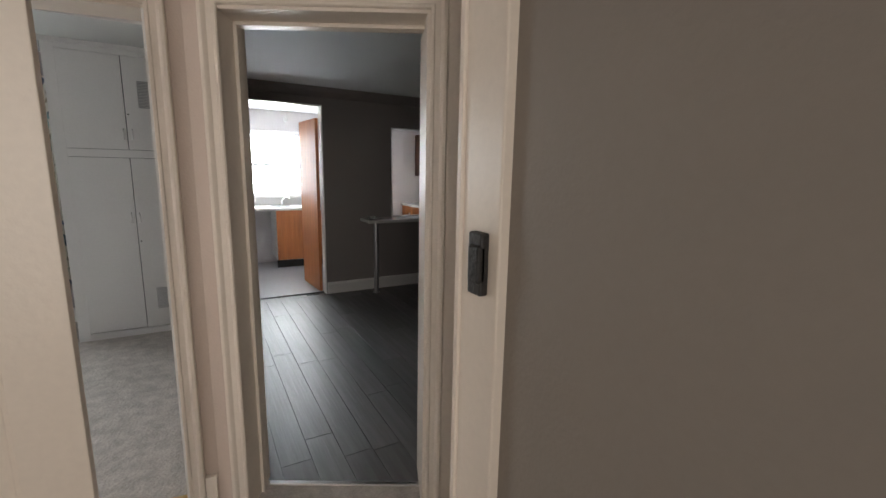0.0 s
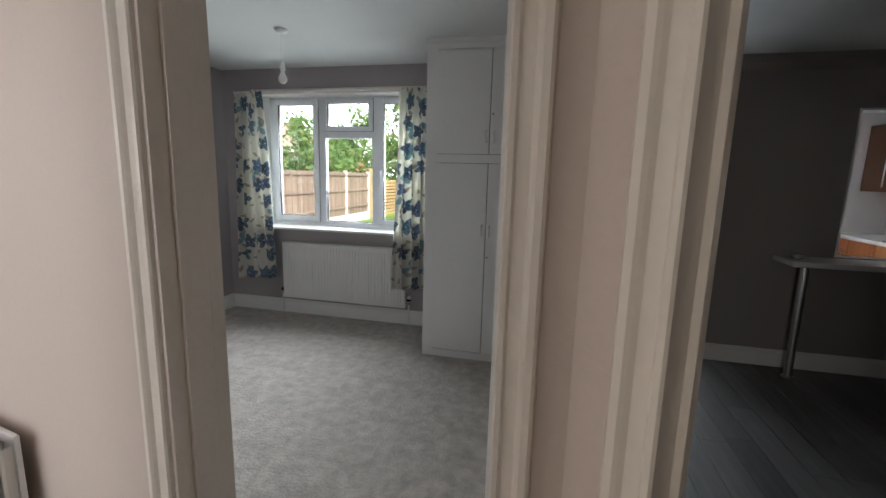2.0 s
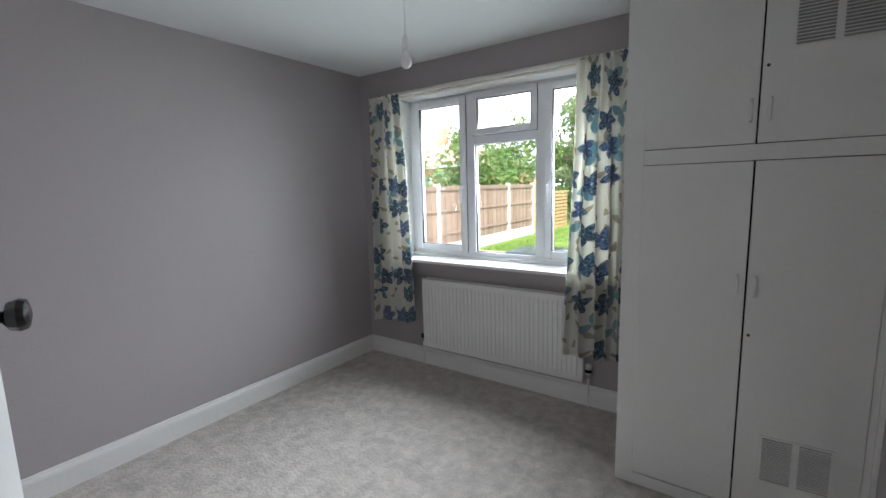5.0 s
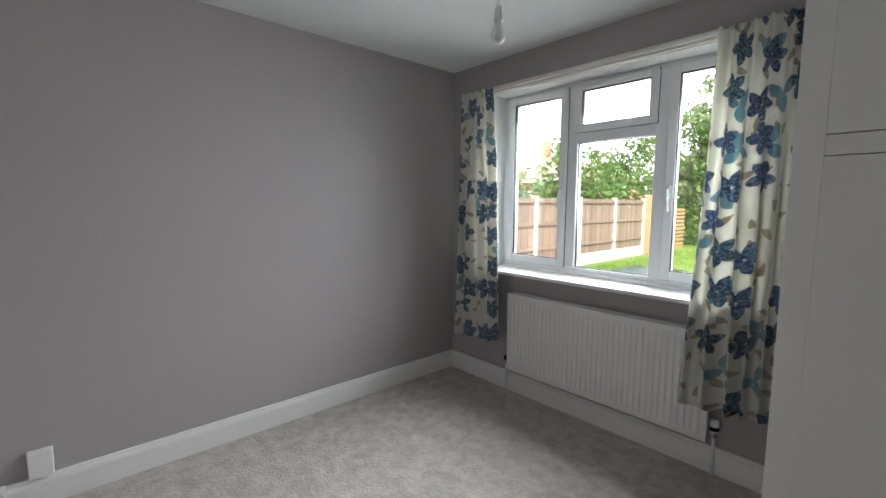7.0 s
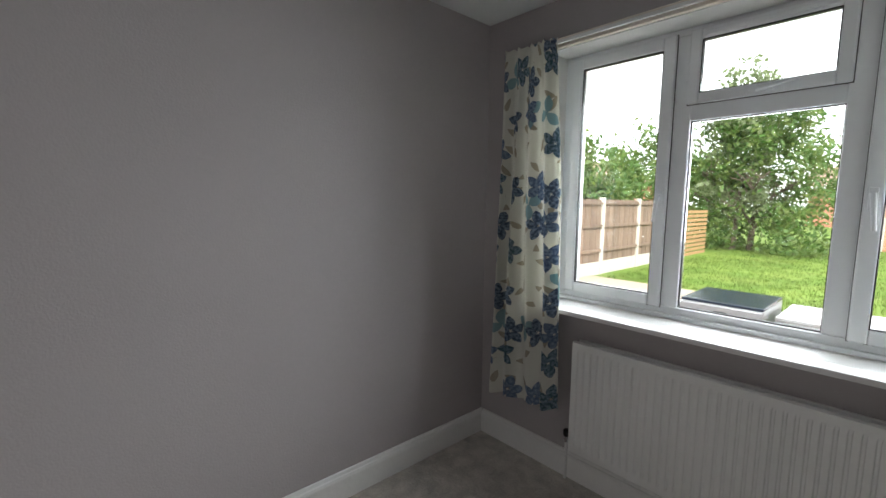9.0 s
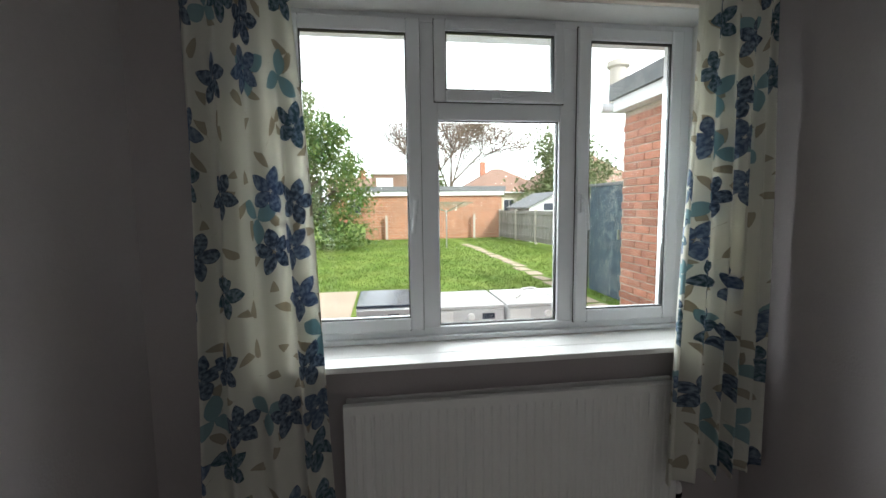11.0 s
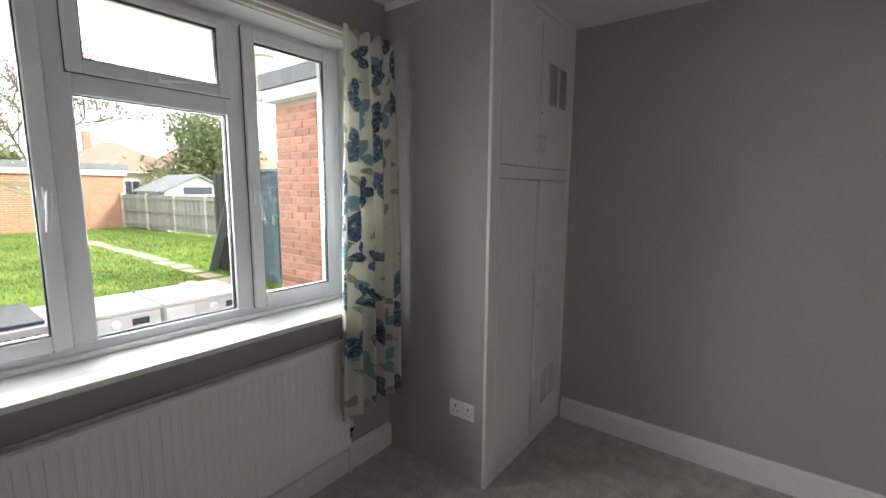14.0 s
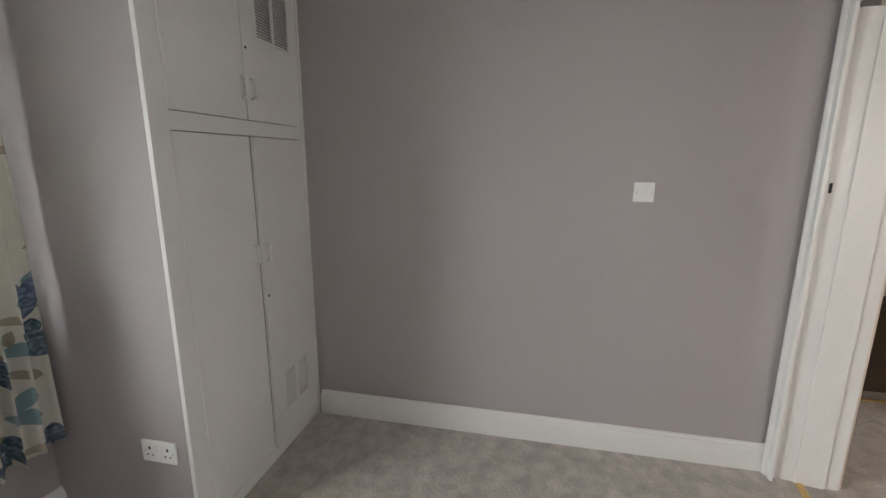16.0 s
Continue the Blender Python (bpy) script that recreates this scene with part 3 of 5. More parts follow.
# living room
LN, LC = 6.83, 2.34
structure("floor_living", boxes((0.42, 5.6, 1.0, LN + 0.1, -0.1, -0.014)), M_DARK, "dark grey oak effect plank floor", "floor")
structure("ceiling_living", boxes((0.421, 5.7, 3.2, LN, LC, LC + 0.1)), M_CEIL, "white living room ceiling with a soft cove", "ceiling")
wall_along_x("wall_living_north", 0.42, 5.6, LN, LN + 0.11, LC, M_LIVWALL, [(0.815, 1.59, -0.1, 2.165), (2.43, 3.715, 0.90, 1.96)], label="dark grey wall with a kitchen doorway and a serving hatch")
wall_along_y("wall_living_west", 3.9, LN, 0.423, 0.45, LC, M_LIVWALL, label="dark grey living room wall")
wall_along_y("wall_living_east", 3.3, LN, 5.5, 5.62, LC, M_LIVWALL)
wall_along_x("wall_living_south", 1.30, 5.6, 3.43, 3.48, LC, M_LIVWALL)
structure("coving_living", sweep(B(), [(0, 0), (0.10, 0), (0.085, -0.02), (0.05, -0.045), (0.02, -0.085), (0, -0.10)], (0.45, LN, LC), (5.5, LN, LC), (0, -1, 0)), M_LIVWALL, "plain plaster coving", "coving")
skirting("skirting_living_north", (1.60, LN), (5.5, LN), (0, -1), M_GLOSS)

# kitchen
KN, KE = 9.02, 4.10
structure("floor_kitchen", boxes((0.55, KE, LN + 0.1, KN, -0.1, -0.004)), M_KFLOOR, "pale grey kitchen vinyl floor", "floor")
structure("threshold_bar_kitchen", boxes((0.815, 1.59, LN + 0.09, LN + 0.12, -0.008, 0.004), bevel=0.002), M_RUBBER, "dark floor threshold strip", "threshold")
structure("ceiling_kitchen", boxes((0.45, KE + 0.1, LN + 0.11, KN + 0.2, 2.38, 2.48)), M_CEIL, "white kitchen ceiling", "ceiling")
KW = (0.98, 1.80, 1.04, 2.02)
wall_along_x("wall_kitchen_north", 0.45, KE + 0.1, KN, KN + 0.2, 2.38, M_KWALL, [KW], label="white kitchen wall with a window")
wall_along_y("wall_kitchen_west", LN + 0.11, KN, 0.45, 0.55, 2.38, M_KWALL)
wall_along_y("wall_kitchen_east", LN + 0.11, KN, KE, KE + 0.1, 2.38, M_KWALL)
wall_along_x("wall_kitchen_south", 0.55, KE, LN + 0.11, LN + 0.114, 2.38, M_KWALL, [(0.815, 1.59, -0.1, 2.165), (2.43, 3.715, 0.90, 1.96)])
hl = tagged(new("hatch_lining"), "white painted serving hatch lining", "hatch", kind="structure")
for r in ((2.415, 2.43, 0.90, 1.975), (3.715, 3.73, 0.90, 1.975)):
    part("hatch_upright", boxes((r[0], r[1], LN - 0.006, LN + 0.122, r[2], r[3])), M_GLOSS, hl)
part("hatch_head", boxes((2.43, 3.715, LN - 0.006, LN + 0.122, 1.96, 1.975)), M_GLOSS, hl)
dl = tagged(new("kitchen_door_lining"), "white painted kitchen door lining", "door frame", kind="structure")
part("lining_upright", boxes((1.578, 1.592, LN - 0.006, LN + 0.122, 0, 2.165)), M_GLOSS, dl)
part("lining_upright", boxes((0.813, 0.827, LN - 0.006, LN + 0.122, 0, 2.165)), M_GLOSS, dl)
part("lining_head", boxes((0.813, 1.592, LN - 0.006, LN + 0.122, 2.151, 2.165)), M_GLOSS, dl)

# ---- bedroom window ----
win = tagged(new("window_1"), "white double glazed casement window in three lights", "window", kind="structure")
FY0, FY1 = 7.05, 7.11
frame_bm = boxes((WX0, WX0 + 0.055, FY0, FY1, WZ0 + 0.03, WZ1), (WX1 - 0.055, WX1, FY0, FY1, WZ0 + 0.03, WZ1),
                 (WX0 + 0.055, WX1 - 0.055, FY0, FY1, WZ0 + 0.03, WZ0 + 0.080), (WX0 + 0.055, WX1 - 0.055, FY0, FY1, WZ1 - 0.04, WZ1), bevel=0.004)
part("window_frame", frame_bm, M_UPVC, win)
part("mullion", boxes((-1.945, -1.868, FY0 + 0.002, FY1 - 0.002, WZ0 + 0.080, WZ1 - 0.04), bevel=0.004), M_UPVC, win)
part("mullion", boxes((-1.373, -1.296, FY0 + 0.002, FY1 - 0.002, WZ0 + 0.080, WZ1 - 0.04), bevel=0.004), M_UPVC, win)
part("transom", boxes((-1.868, -1.373, FY0 + 0.003, FY1 - 0.003, 1.766, 1.842), bevel=0.004), M_UPVC, win)


def sash(x0, x1, z0, z1, w, proud=0.018):
    y0 = FY0 - proud
    s = part("sash", boxes((x0, x0 + w, y0, y0 + 0.06, z0, z1), (x1 - w, x1, y0, y0 + 0.06, z0, z1),
                           (x0 + w, x1 - w, y0, y0 + 0.06, z0, z0 + w), (x0 + w, x1 - w, y0, y0 + 0.06, z1 - w, z1), bevel=0.006), M_UPVC, win)
    # black ring drawn as the shade in the gap round the sash
    k, ya, yb = 0.0022, FY0 - 0.003, FY0 + 0.006
    part("sash_gap_shade", boxes((x0 - k, x0 + 0.002, ya, yb, z0 - k, z1 + k), (x1 - 0.002, x1 + k, ya, yb, z0 - k, z1 + k), (x0 + 0.002, x1 - 0.002, ya, yb, z0 - k, z0 + 0.002), (x0 + 0.002, x1 - 0.002, ya, yb, z1 - 0.002, z1 + k)), M_RUBBER, win)
    gasket(x0 + w, x1 - w, z0 + w, z1 - w, y0 + 0.008)
    return s


def gasket(x0, x1, z0, z1, y):
    g = 0.004
    part("gasket", boxes((x0, x0 + g, y, y + 0.02, z0, z1), (x1 - g, x1, y, y + 0.02, z0, z1), (x0 + g, x1 - g, y, y + 0.02, z0, z0 + g), (x0 + g, x1 - g, y, y + 0.02, z1 - g, z1)), M_RUBBER, win)
    p = part("pane", boxes((x0 + g, x1 - g, y + 0.012, y + 0.016, z0 + g, z1 - g)), M_GLASS, win, "clear glass pane")
    p.visible_shadow = False


sash(-2.430, -1.937, 0.938, 2.132, 0.052)
sash(-1.303, -0.848, 0.938, 2.132, 0.052)
sash(-1.882, -1.362, 1.832, 2.136, 0.044)
gasket(-1.868, -1.373, 0.945, 1.766, FY0 + 0.02)


def espag(x, z, bend):
    bm = boxes((x - 0.012, x + 0.012, FY0 - 0.030, FY0 - 0.018, z - 0.03, z + 0.045), bevel=0.003)
    rod(bm, (x, FY0 - 0.03, z + 0.02), (x, FY0 - 0.055, z + 0.02), 0.008)
    rod(bm, (x, FY0 - 0.052, z + 0.025), (x + bend * 0.012, FY0 - 0.05, z - 0.10), 0.009, 0.007)
    part("window_handle", bm, M_UPVC, win, "white lever window handle", smooth=False)


espag(-1.962, 1.43, -1)
espag(-1.278, 1.43, 1)
bm = boxes((-1.66, -1.58, FY0 - 0.030, FY0 - 0.018, 1.842, 1.866), bevel=0.003)
rod(bm, (-1.62, FY0 - 0.03, 1.85), (-1.62, FY0 - 0.05, 1.85), 0.008)
rod(bm, (-1.63, FY0 - 0.05, 1.848), (-1.50, FY0 - 0.045, 1.866), 0.009, 0.007)
part("window_handle", bm, M_UPVC, win, "white lever window handle")
part("trickle_vent", boxes((-1.82, -1.40, FY0 - 0.026, FY0 - 0.018, 2.098, 2.118), bevel=0.003), M_UPVC, win)
part("window_sill", boxes((WX0 + 0.002, WX1 - 0.002, 6.897, FY0, WZ0 + 0.001, WZ0 + 0.026), (WX0 - 0.02, WX1 + 0.02, 6.80, 6.897, WZ0 + 0.004, WZ0 + 0.026), bevel=0.004), M_GLOSS, win, "white gloss window board")
part("sill_upstand", boxes((WX0, WX1, 7.025, 7.052, WZ0 + 0.03, WZ0 + 0.048), bevel=0.004), M_UPVC, win)
structure("window_reveal", boxes((WX0, WX0 + 0.012, 6.895, FY0, WZ0 + 0.03, WZ1 - 0.012), (WX1 - 0.012, WX1, 6.895, FY0, WZ0 + 0.03, WZ1 - 0.012), (WX0, WX1, 6.895, FY0, WZ1 - 0.012, WZ1)), M_GLOSS, "white painted window reveal", "window reveal")
structure("curtain_board", boxes((-2.56, -0.64, 6.872, 6.90, 2.157, 2.203), bevel=0.004), M_CREAM, "cream painted curtain batten above the window", "batten")
track = structure("curtain_track", boxes((-2.64, -0.68, 6.850, 6.866, 2.170, 2.184), (-2.62, -2.60, 6.866, 6.90, 2.170, 2.184), (-0.72, -0.70, 6.866, 6.872, 2.170, 2.184)), M_PLASTIC, "white plastic curtain track", "curtain track")

# ---- fitted cupboard ----
CX0, CY = -0.612, 6.247
cup = thing("fitted_cupboard", pose(CX0, CY, 0), "white painted built in cupboard with louvre vents", "cupboard")
part("side_panel", boxes((0, 0.03, 0.018, 0.65, 0, CEIL)), M_WALL, cup, "mauve grey painted side panel")
# dark sheet behind the doors keeps their gaps in painted shade
part("carcass_back", boxes((0.03, 0.895, 0.30, 0.32, 0, CEIL)), M_DARK, cup)
FW = 0.895
frame_bm = boxes((0, 0.078, 0, 0.018, 0, CEIL), (0.872, FW, 0, 0.018, 0, CEIL), (0.078, 0.872, 0, 0.018, 0, 0.058), (0.078, 0.872, 0, 0.018, 1.524, 1.586), (0.078, 0.872, 0, 0.018, 2.320, CEIL), bevel=0.0015)
part("face_frame", frame_bm, M_CUPBOARD, cup)
part("corner_bead", boxes((FW, FW + 0.0165, -0.006, 0.018, 0, CEIL)), M_GLOSS, cup)
part("cornice", boxes((-0.012, FW, -0.012, 0.0, 2.362, CEIL), (-0.012, 0.0, 0.0, 0.64, 2.362, CEIL), bevel=0.002), M_GLOSS, cup)


# mid grey painted behind the slats as the shade inside the vents
M_VENT = material("vent_shade_grey", (0.33, 0.33, 0.33), 0.9, vary=0.2)


def louvre(parent, x0, x1, z0, z1):
    bm = boxes((x0, x0 + 0.010, -0.026, -0.021, z0, z1), (x1 - 0.010, x1, -0.026, -0.021, z0, z1), (x0 + 0.010, x1 - 0.010, -0.026, -0.021, z1 - 0.008, z1), (x0 + 0.010, x1 - 0.010, -0.026, -0.021, z0, z0 + 0.008),
               ((x0 + x1) / 2 - 0.011, (x0 + x1) / 2 + 0.011, -0.026, -0.021, z0 + 0.008, z1 - 0.008))
    part("vent_frame", bm, M_CUPBOARD, parent)
    part("vent_shade_sheet", boxes((x0 + 0.008, x1 - 0.008, -0.0212, -0.0205, z0 + 0.006, z1 - 0.006)), M_VENT, parent)
    bm = B()
    k = 17
    for a, b in ((x0 + 0.010, (x0 + x1) / 2 - 0.011), ((x0 + x1) / 2 + 0.011, x1 - 0.010)):
        for i in range(k):
            z = z0 + 0.012 + (z1 - z0 - 0.024) * (i + 0.5) / k
            sweep(bm, [(0, 0.0), (0.006, -0.003), (0.006, -0.0055), (0, -0.0022)], (a, -0.0215, z + 0.003), (b, -0.0215, z + 0.003), (0, -1, 0))
    part("vent_slats", bm, M_CUPBOARD, parent)


def leaf_door(x0, x1, z0, z1, hx, hz, vent=None, hole=None, ajar=0.0):
    d = part("door", boxes((x0, x1, -0.020, -0.002, z0, z1), bevel=0.0015), M_CUPBOARD, cup, at=pose(x1, 0.0165, 0, 0, 0, ajar) @ pose(-x1, 0, 0))
    bm = B()
    for z in (hz - 0.04, hz + 0.04):
        rod(bm, (hx, -0.02, z), (hx, -0.042, z * 0.8 + hz * 0.2), 0.005)
    rod(bm, (hx, -0.042, hz - 0.038), (hx, -0.042, hz + 0.038), 0.0065)
    part("handle", bm, M_GLOSS, d, "small painted D handle", smooth=True)
    hinge_x = x0 - 0.004 if hx > (x0 + x1) / 2 else x1 + 0.004
    for z in (z0 + 0.10, z1 - 0.10):
        part("hinge", rod(B(), (hinge_x, -0.012, z - 0.03), (hinge_x, -0.012, z + 0.03), 0.005, sides=8), M_GLOSS, d)
    if vent:
        louvre(d, *vent)
    if hole:
        part("keyhole", rod(B(), (hole[0], -0.0195, hole[1]), (hole[0], -0.0212, hole[1]), 0.006, sides=10), M_DARK, d)


leaf_door(0.0785, 0.472, 1.589, 2.317, 0.452, 1.712)
leaf_door(0.478, 0.870, 1.589, 2.317, 0.510, 1.712, vent=(0.560, 0.812, 1.917, 2.143), hole=(0.495, 1.87))
leaf_door(0.0785, 0.472, 0.066, 1.521, 0.446, 1.03)
leaf_door(0.478, 0.870, 0.066, 1.521, 0.502, 1.03, vent=(0.556, 0.790, 0.218, 0.418), hole=(0.494, 0.83), ajar=2.2)

# ---- curtains ----


def curtain(x0t, x1t, x0b, x1b, zt, zb, y, folds, seed, label):
    rng = random.Random(seed)
    nx, nz = folds * 12, 60
    bm = B()
    uvl = bm.loops.layers.uv.new("UVMap")
    ph = [rng.uniform(-0.7, 0.7) for _ in range(folds + 2)]
    amp = [rng.uniform(0.6, 1.25) for _ in range(folds + 2)]
    cloth_w = max(x1b - x0b, x1t - x0t) * 1.4
    grid = []
    for j in range(nz + 1):
        v = j / nz
        z = zt + (zb - zt) * v
        row = []
        for i in range(nx + 1):
            u = i / nx
            f = u * folds
            k = int(min(f, folds - 1e-6))
            a = amp[k] * (1 - (f - k)) + amp[k + 1] * (f - k)
            p = ph[k] * (1 - (f - k)) + ph[k + 1] * (f - k)
            gather = 0.014 if v < 0.045 else 0.014 + 0.022 * min(1, (v - 0.045) * 2.2)
            wave = math.sin(2 * math.pi * f + p * v * 1.6)
            yy = y - 0.028 - gather * a * wave - 0.006 * math.sin(5 * v + 9 * u + seed)
            sway = 0.012 * math.sin(7 * u + 3 * v + seed) * v
            xx = (x0t + (x1t - x0t) * u) * (1 - v) + (x0b + (x1b - x0b) * u) * v + sway + 0.010 * a * math.cos(2 * math.pi * f) * min(1, 3 * v)
            hem = 0.012 * math.sin(2 * math.pi * f + 1.3) * v + 0.03 * (u - 0.5) * v
            row.append((bm.verts.new((xx, yy, z + hem + (0.006 * math.sin(4 * math.pi * f) if v == 0 else 0))), (u * cloth_w + seed * 3.1, z)))
        grid.append(row)
    for j in range(nz):
        for i in range(nx):
            q = (grid[j][i], grid[j][i + 1], grid[j + 1][i + 1], grid[j + 1][i])
            f = bm.faces.new([c[0] for c in q])
            f.smooth = True
            for lp, c in zip(f.loops, q):
                lp[uvl].uv = c[1]
    ob = part("curtain", bm, M_CURTAIN)
    s = ob.modifiers.new("thickness", "SOLIDIFY")
    s.thickness = 0.0016
    return tagged(ob, label, "curtain", "pair of curtains")


curtain(-2.66, -2.36, -2.70, -2.27, 2.165, 0.375, 6.795, 4, 1, "short white cotton curtain with blue flowers, drawn open")
curtain(-1.00, -0.68, -1.06, -0.66, 2.165, 0.385, 6.795, 5, 2, "short white cotton curtain with blue flowers, beside the cupboard")

# ---- radiator ----


def panel_radiator(name, m, w, z0, z1, label, valve=True, gap=0.068):
    r = thing(name, m, label, "radiator")
    bm = B()
    flutes = int(w / 0.0333)
    cols = []
    depth = 0.0045
    xs = [0.0, 0.018]
    ys = [0.0, 0.0]
    pitch = (w - 0.036) / flutes
    for i in range(flutes):
        for k, d in ((0.28, 0), (0.40, depth), (0.60, depth), (0.72, 0)):
            xs.append(0.018 + (i + k) * pitch)
            ys.append(d)
    xs += [w - 0.018, w]
    ys += [0.0, 0.0]
    hs = [(z0, 0.012, 0), (z0 + 0.006, 0.0, 0), (z0 + 0.035, 0.0, 0), (z0 + 0.055, 0.0, 1), (z1 - 0.055, 0.0, 1), (z1 - 0.035, 0.0, 0), (z1 - 0.006, 0.0, 0), (z1, 0.012, 0)]
    rows = [[bm.verts.new((x, back + d * on, z)) for x, d in zip(xs, ys)] for z, back, on in hs]
    for a, b in zip(rows, rows[1:]):
        for i in range(len(xs) - 1):
            bm.faces.new((a[i], a[i + 1], b[i + 1], b[i]))
    for f in bm.faces:
        f.smooth = False
    part("front_panel", bm, M_RAD, r)
    part("back_panel", boxes((0.001, w - 0.001, 0.012, 0.022, z0 + 0.001, z1 - 0.001), (0.006, w - 0.006, 0.05, 0.065, z0, z1), bevel=0.003), M_RAD, r)
    bm = B()
    for i in range(int(w / 0.05)):
        box(bm, 0.03 + i * 0.05, 0.032 + i * 0.05, 0.022, 0.05, z0 + 0.04, z1 - 0.03)
    part("convector_fins", bm, M_RAD, r)
    if valve:
        for x, black in ((-0.03, True), (w + 0.028, False)):
            bm = rod(B(), (x, 0.035, z0 + 0.03), (x, 0.035, z0 + 0.06), 0.013)
            rod(bm, (min(x, w), 0.035, z0 + 0.05), (max(x, 0) if black else x, 0.035, z0 + 0.05), 0.008)
            part("valve_body", bm, M_CHROME, r)
            bm = lathe(B(), [(0.014, 0), (0.018, 0.006), (0.018, 0.028), (0.014, 0.034)] if black else [(0.014, 0), (0.020, 0.006), (0.021, 0.05), (0.017, 0.066), (0.008, 0.07)], Matrix.Translation((x, 0.035, z0 + 0.058)))
            part("valve_cap", bm, M_BLACK if black else M_PLASTIC, r, smooth=True)
            if not black:
                part("valve_collar", lathe(B(), [(0.019, 0), (0.0215, 0.004), (0.0215, 0.022), (0.019, 0.026)], Matrix.Translation((x, 0.035, z0 + 0.066))), M_BLACK, r)
            part("pipe", rod(B(), (x, 0.035, 0.0), (x, 0.035, z0 + 0.04), 0.0075), M_RAD, r)
    for x in (0.15, w - 0.15):
        part("bracket", boxes((x - 0.015, x + 0.015, 0.065, gap, z0 + 0.1, z1 - 0.1)), M_RAD, r)
    return r


panel_radiator("radiator", pose(-2.245, 6.832, 0), 1.29, 0.170, 0.741, "white fluted panel radiator under the window")
panel_radiator("hall_radiator", DOORWALL @ pose(-2.30, -0.10, 0), 0.90, 0.15, 0.64, "white panel radiator on the hall wall", valve=False, gap=0.100)

# ---- pendant ----
pend = thing("pendant_light", pose(-1.567, 5.90, CEIL), "white ceiling pendant with a bare bulb, unlit", "lamp")
part("ceiling_rose", lathe(B(), [(0.010, -0.028), (0.030, -0.024), (0.042, -0.014), (0.045, 0.0)]), M_PLASTIC, pend, smooth=True)
part("flex", rod(B(), (0, 0, -0.02), (0, 0, -0.22), 0.003, sides=8), M_PLASTIC, pend)
part("lamp_holder", lathe(B(), [(0.006, -0.205), (0.013, -0.211), (0.016, -0.230), (0.016, -0.251), (0.019, -0.253), (0.019, -0.267), (0.015, -0.271)][::-1]), M_PLASTIC, pend, smooth=True)
M_BULB = material("opal_bulb", (0.86, 0.86, 0.84), 0.25, vary=0.01)
part("bulb", lathe(B(), [(0.013, -0.269), (0.014, -0.283), (0.022, -0.300), (0.029, -0.317), (0.030, -0.330), (0.026, -0.345), (0.015, -0.356), (0.004, -0.359)][::-1]), M_BULB, pend, smooth=True)


# ---- sockets and switches ----
def plate(name, m, w, h, label, category):
    p = thing(name, m, label, category)
    part("plate", boxes((-w / 2, w / 2, -0.010, 0, -h / 2, h / 2), bevel=0.003), M_PLASTIC, p)
    for x in (-w / 2 + 0.012, w / 2 - 0.012):
        part("screw", rod(B(), (x, -0.0098, 0), (x, -0.0112, 0), 0.0035, sides=10), M_STEEL, p)
    return p


def double_socket(m, label):
    p = plate("double_socket", m, 0.147, 0.086, label, "socket")
    for s in (-1, 1):
        bm = B()
        box(bm, s * 0.038 - 0.004, s * 0.038 + 0.004, -0.0106, -0.0095, 0.008, 0.020)
        for d in (-0.011, 0.011):
            box(bm, s * 0.038 + d - 0.0035, s * 0.038 + d + 0.0035, -0.0106, -0.0095, -0.016, -0.011)
        part("pin_holes", bm, M_DARK, p)
        part("rocker", boxes((s * 0.012 - 0.006, s * 0.012 + 0.006, -0.0135, -0.0095, 0.006, 0.026), bevel=0.0015), M_PLASTIC, p)


double_socket(pose(CX0, 6.382, 0.378, 0, 0, -90), "white double wall socket on the cupboard side")
sw = plate("light_switch", pose(E_, 4.61, 1.293, 0, 0, -90), 0.086, 0.086, "white single light switch on the grey wall", "light switch")
part("rocker", boxes((-0.006, 0.006, -0.0145, -0.0095, -0.012, 0.012), bevel=0.0015), M_PLASTIC, sw)
sp = plate("fused_spur", pose(W, 4.347, 0.218, 0, 0, 90), 0.088, 0.088, "white box on the wall above the skirting", "socket")
part("cover_box", boxes((-0.043, 0.043, -0.035, -0.011, -0.078, 0.043), bevel=0.005), M_PLASTIC, sp)
double_socket(pose(W + 0.021, 4.158, 0.108, 0, 0, 90), "white double wall socket let into the skirting")


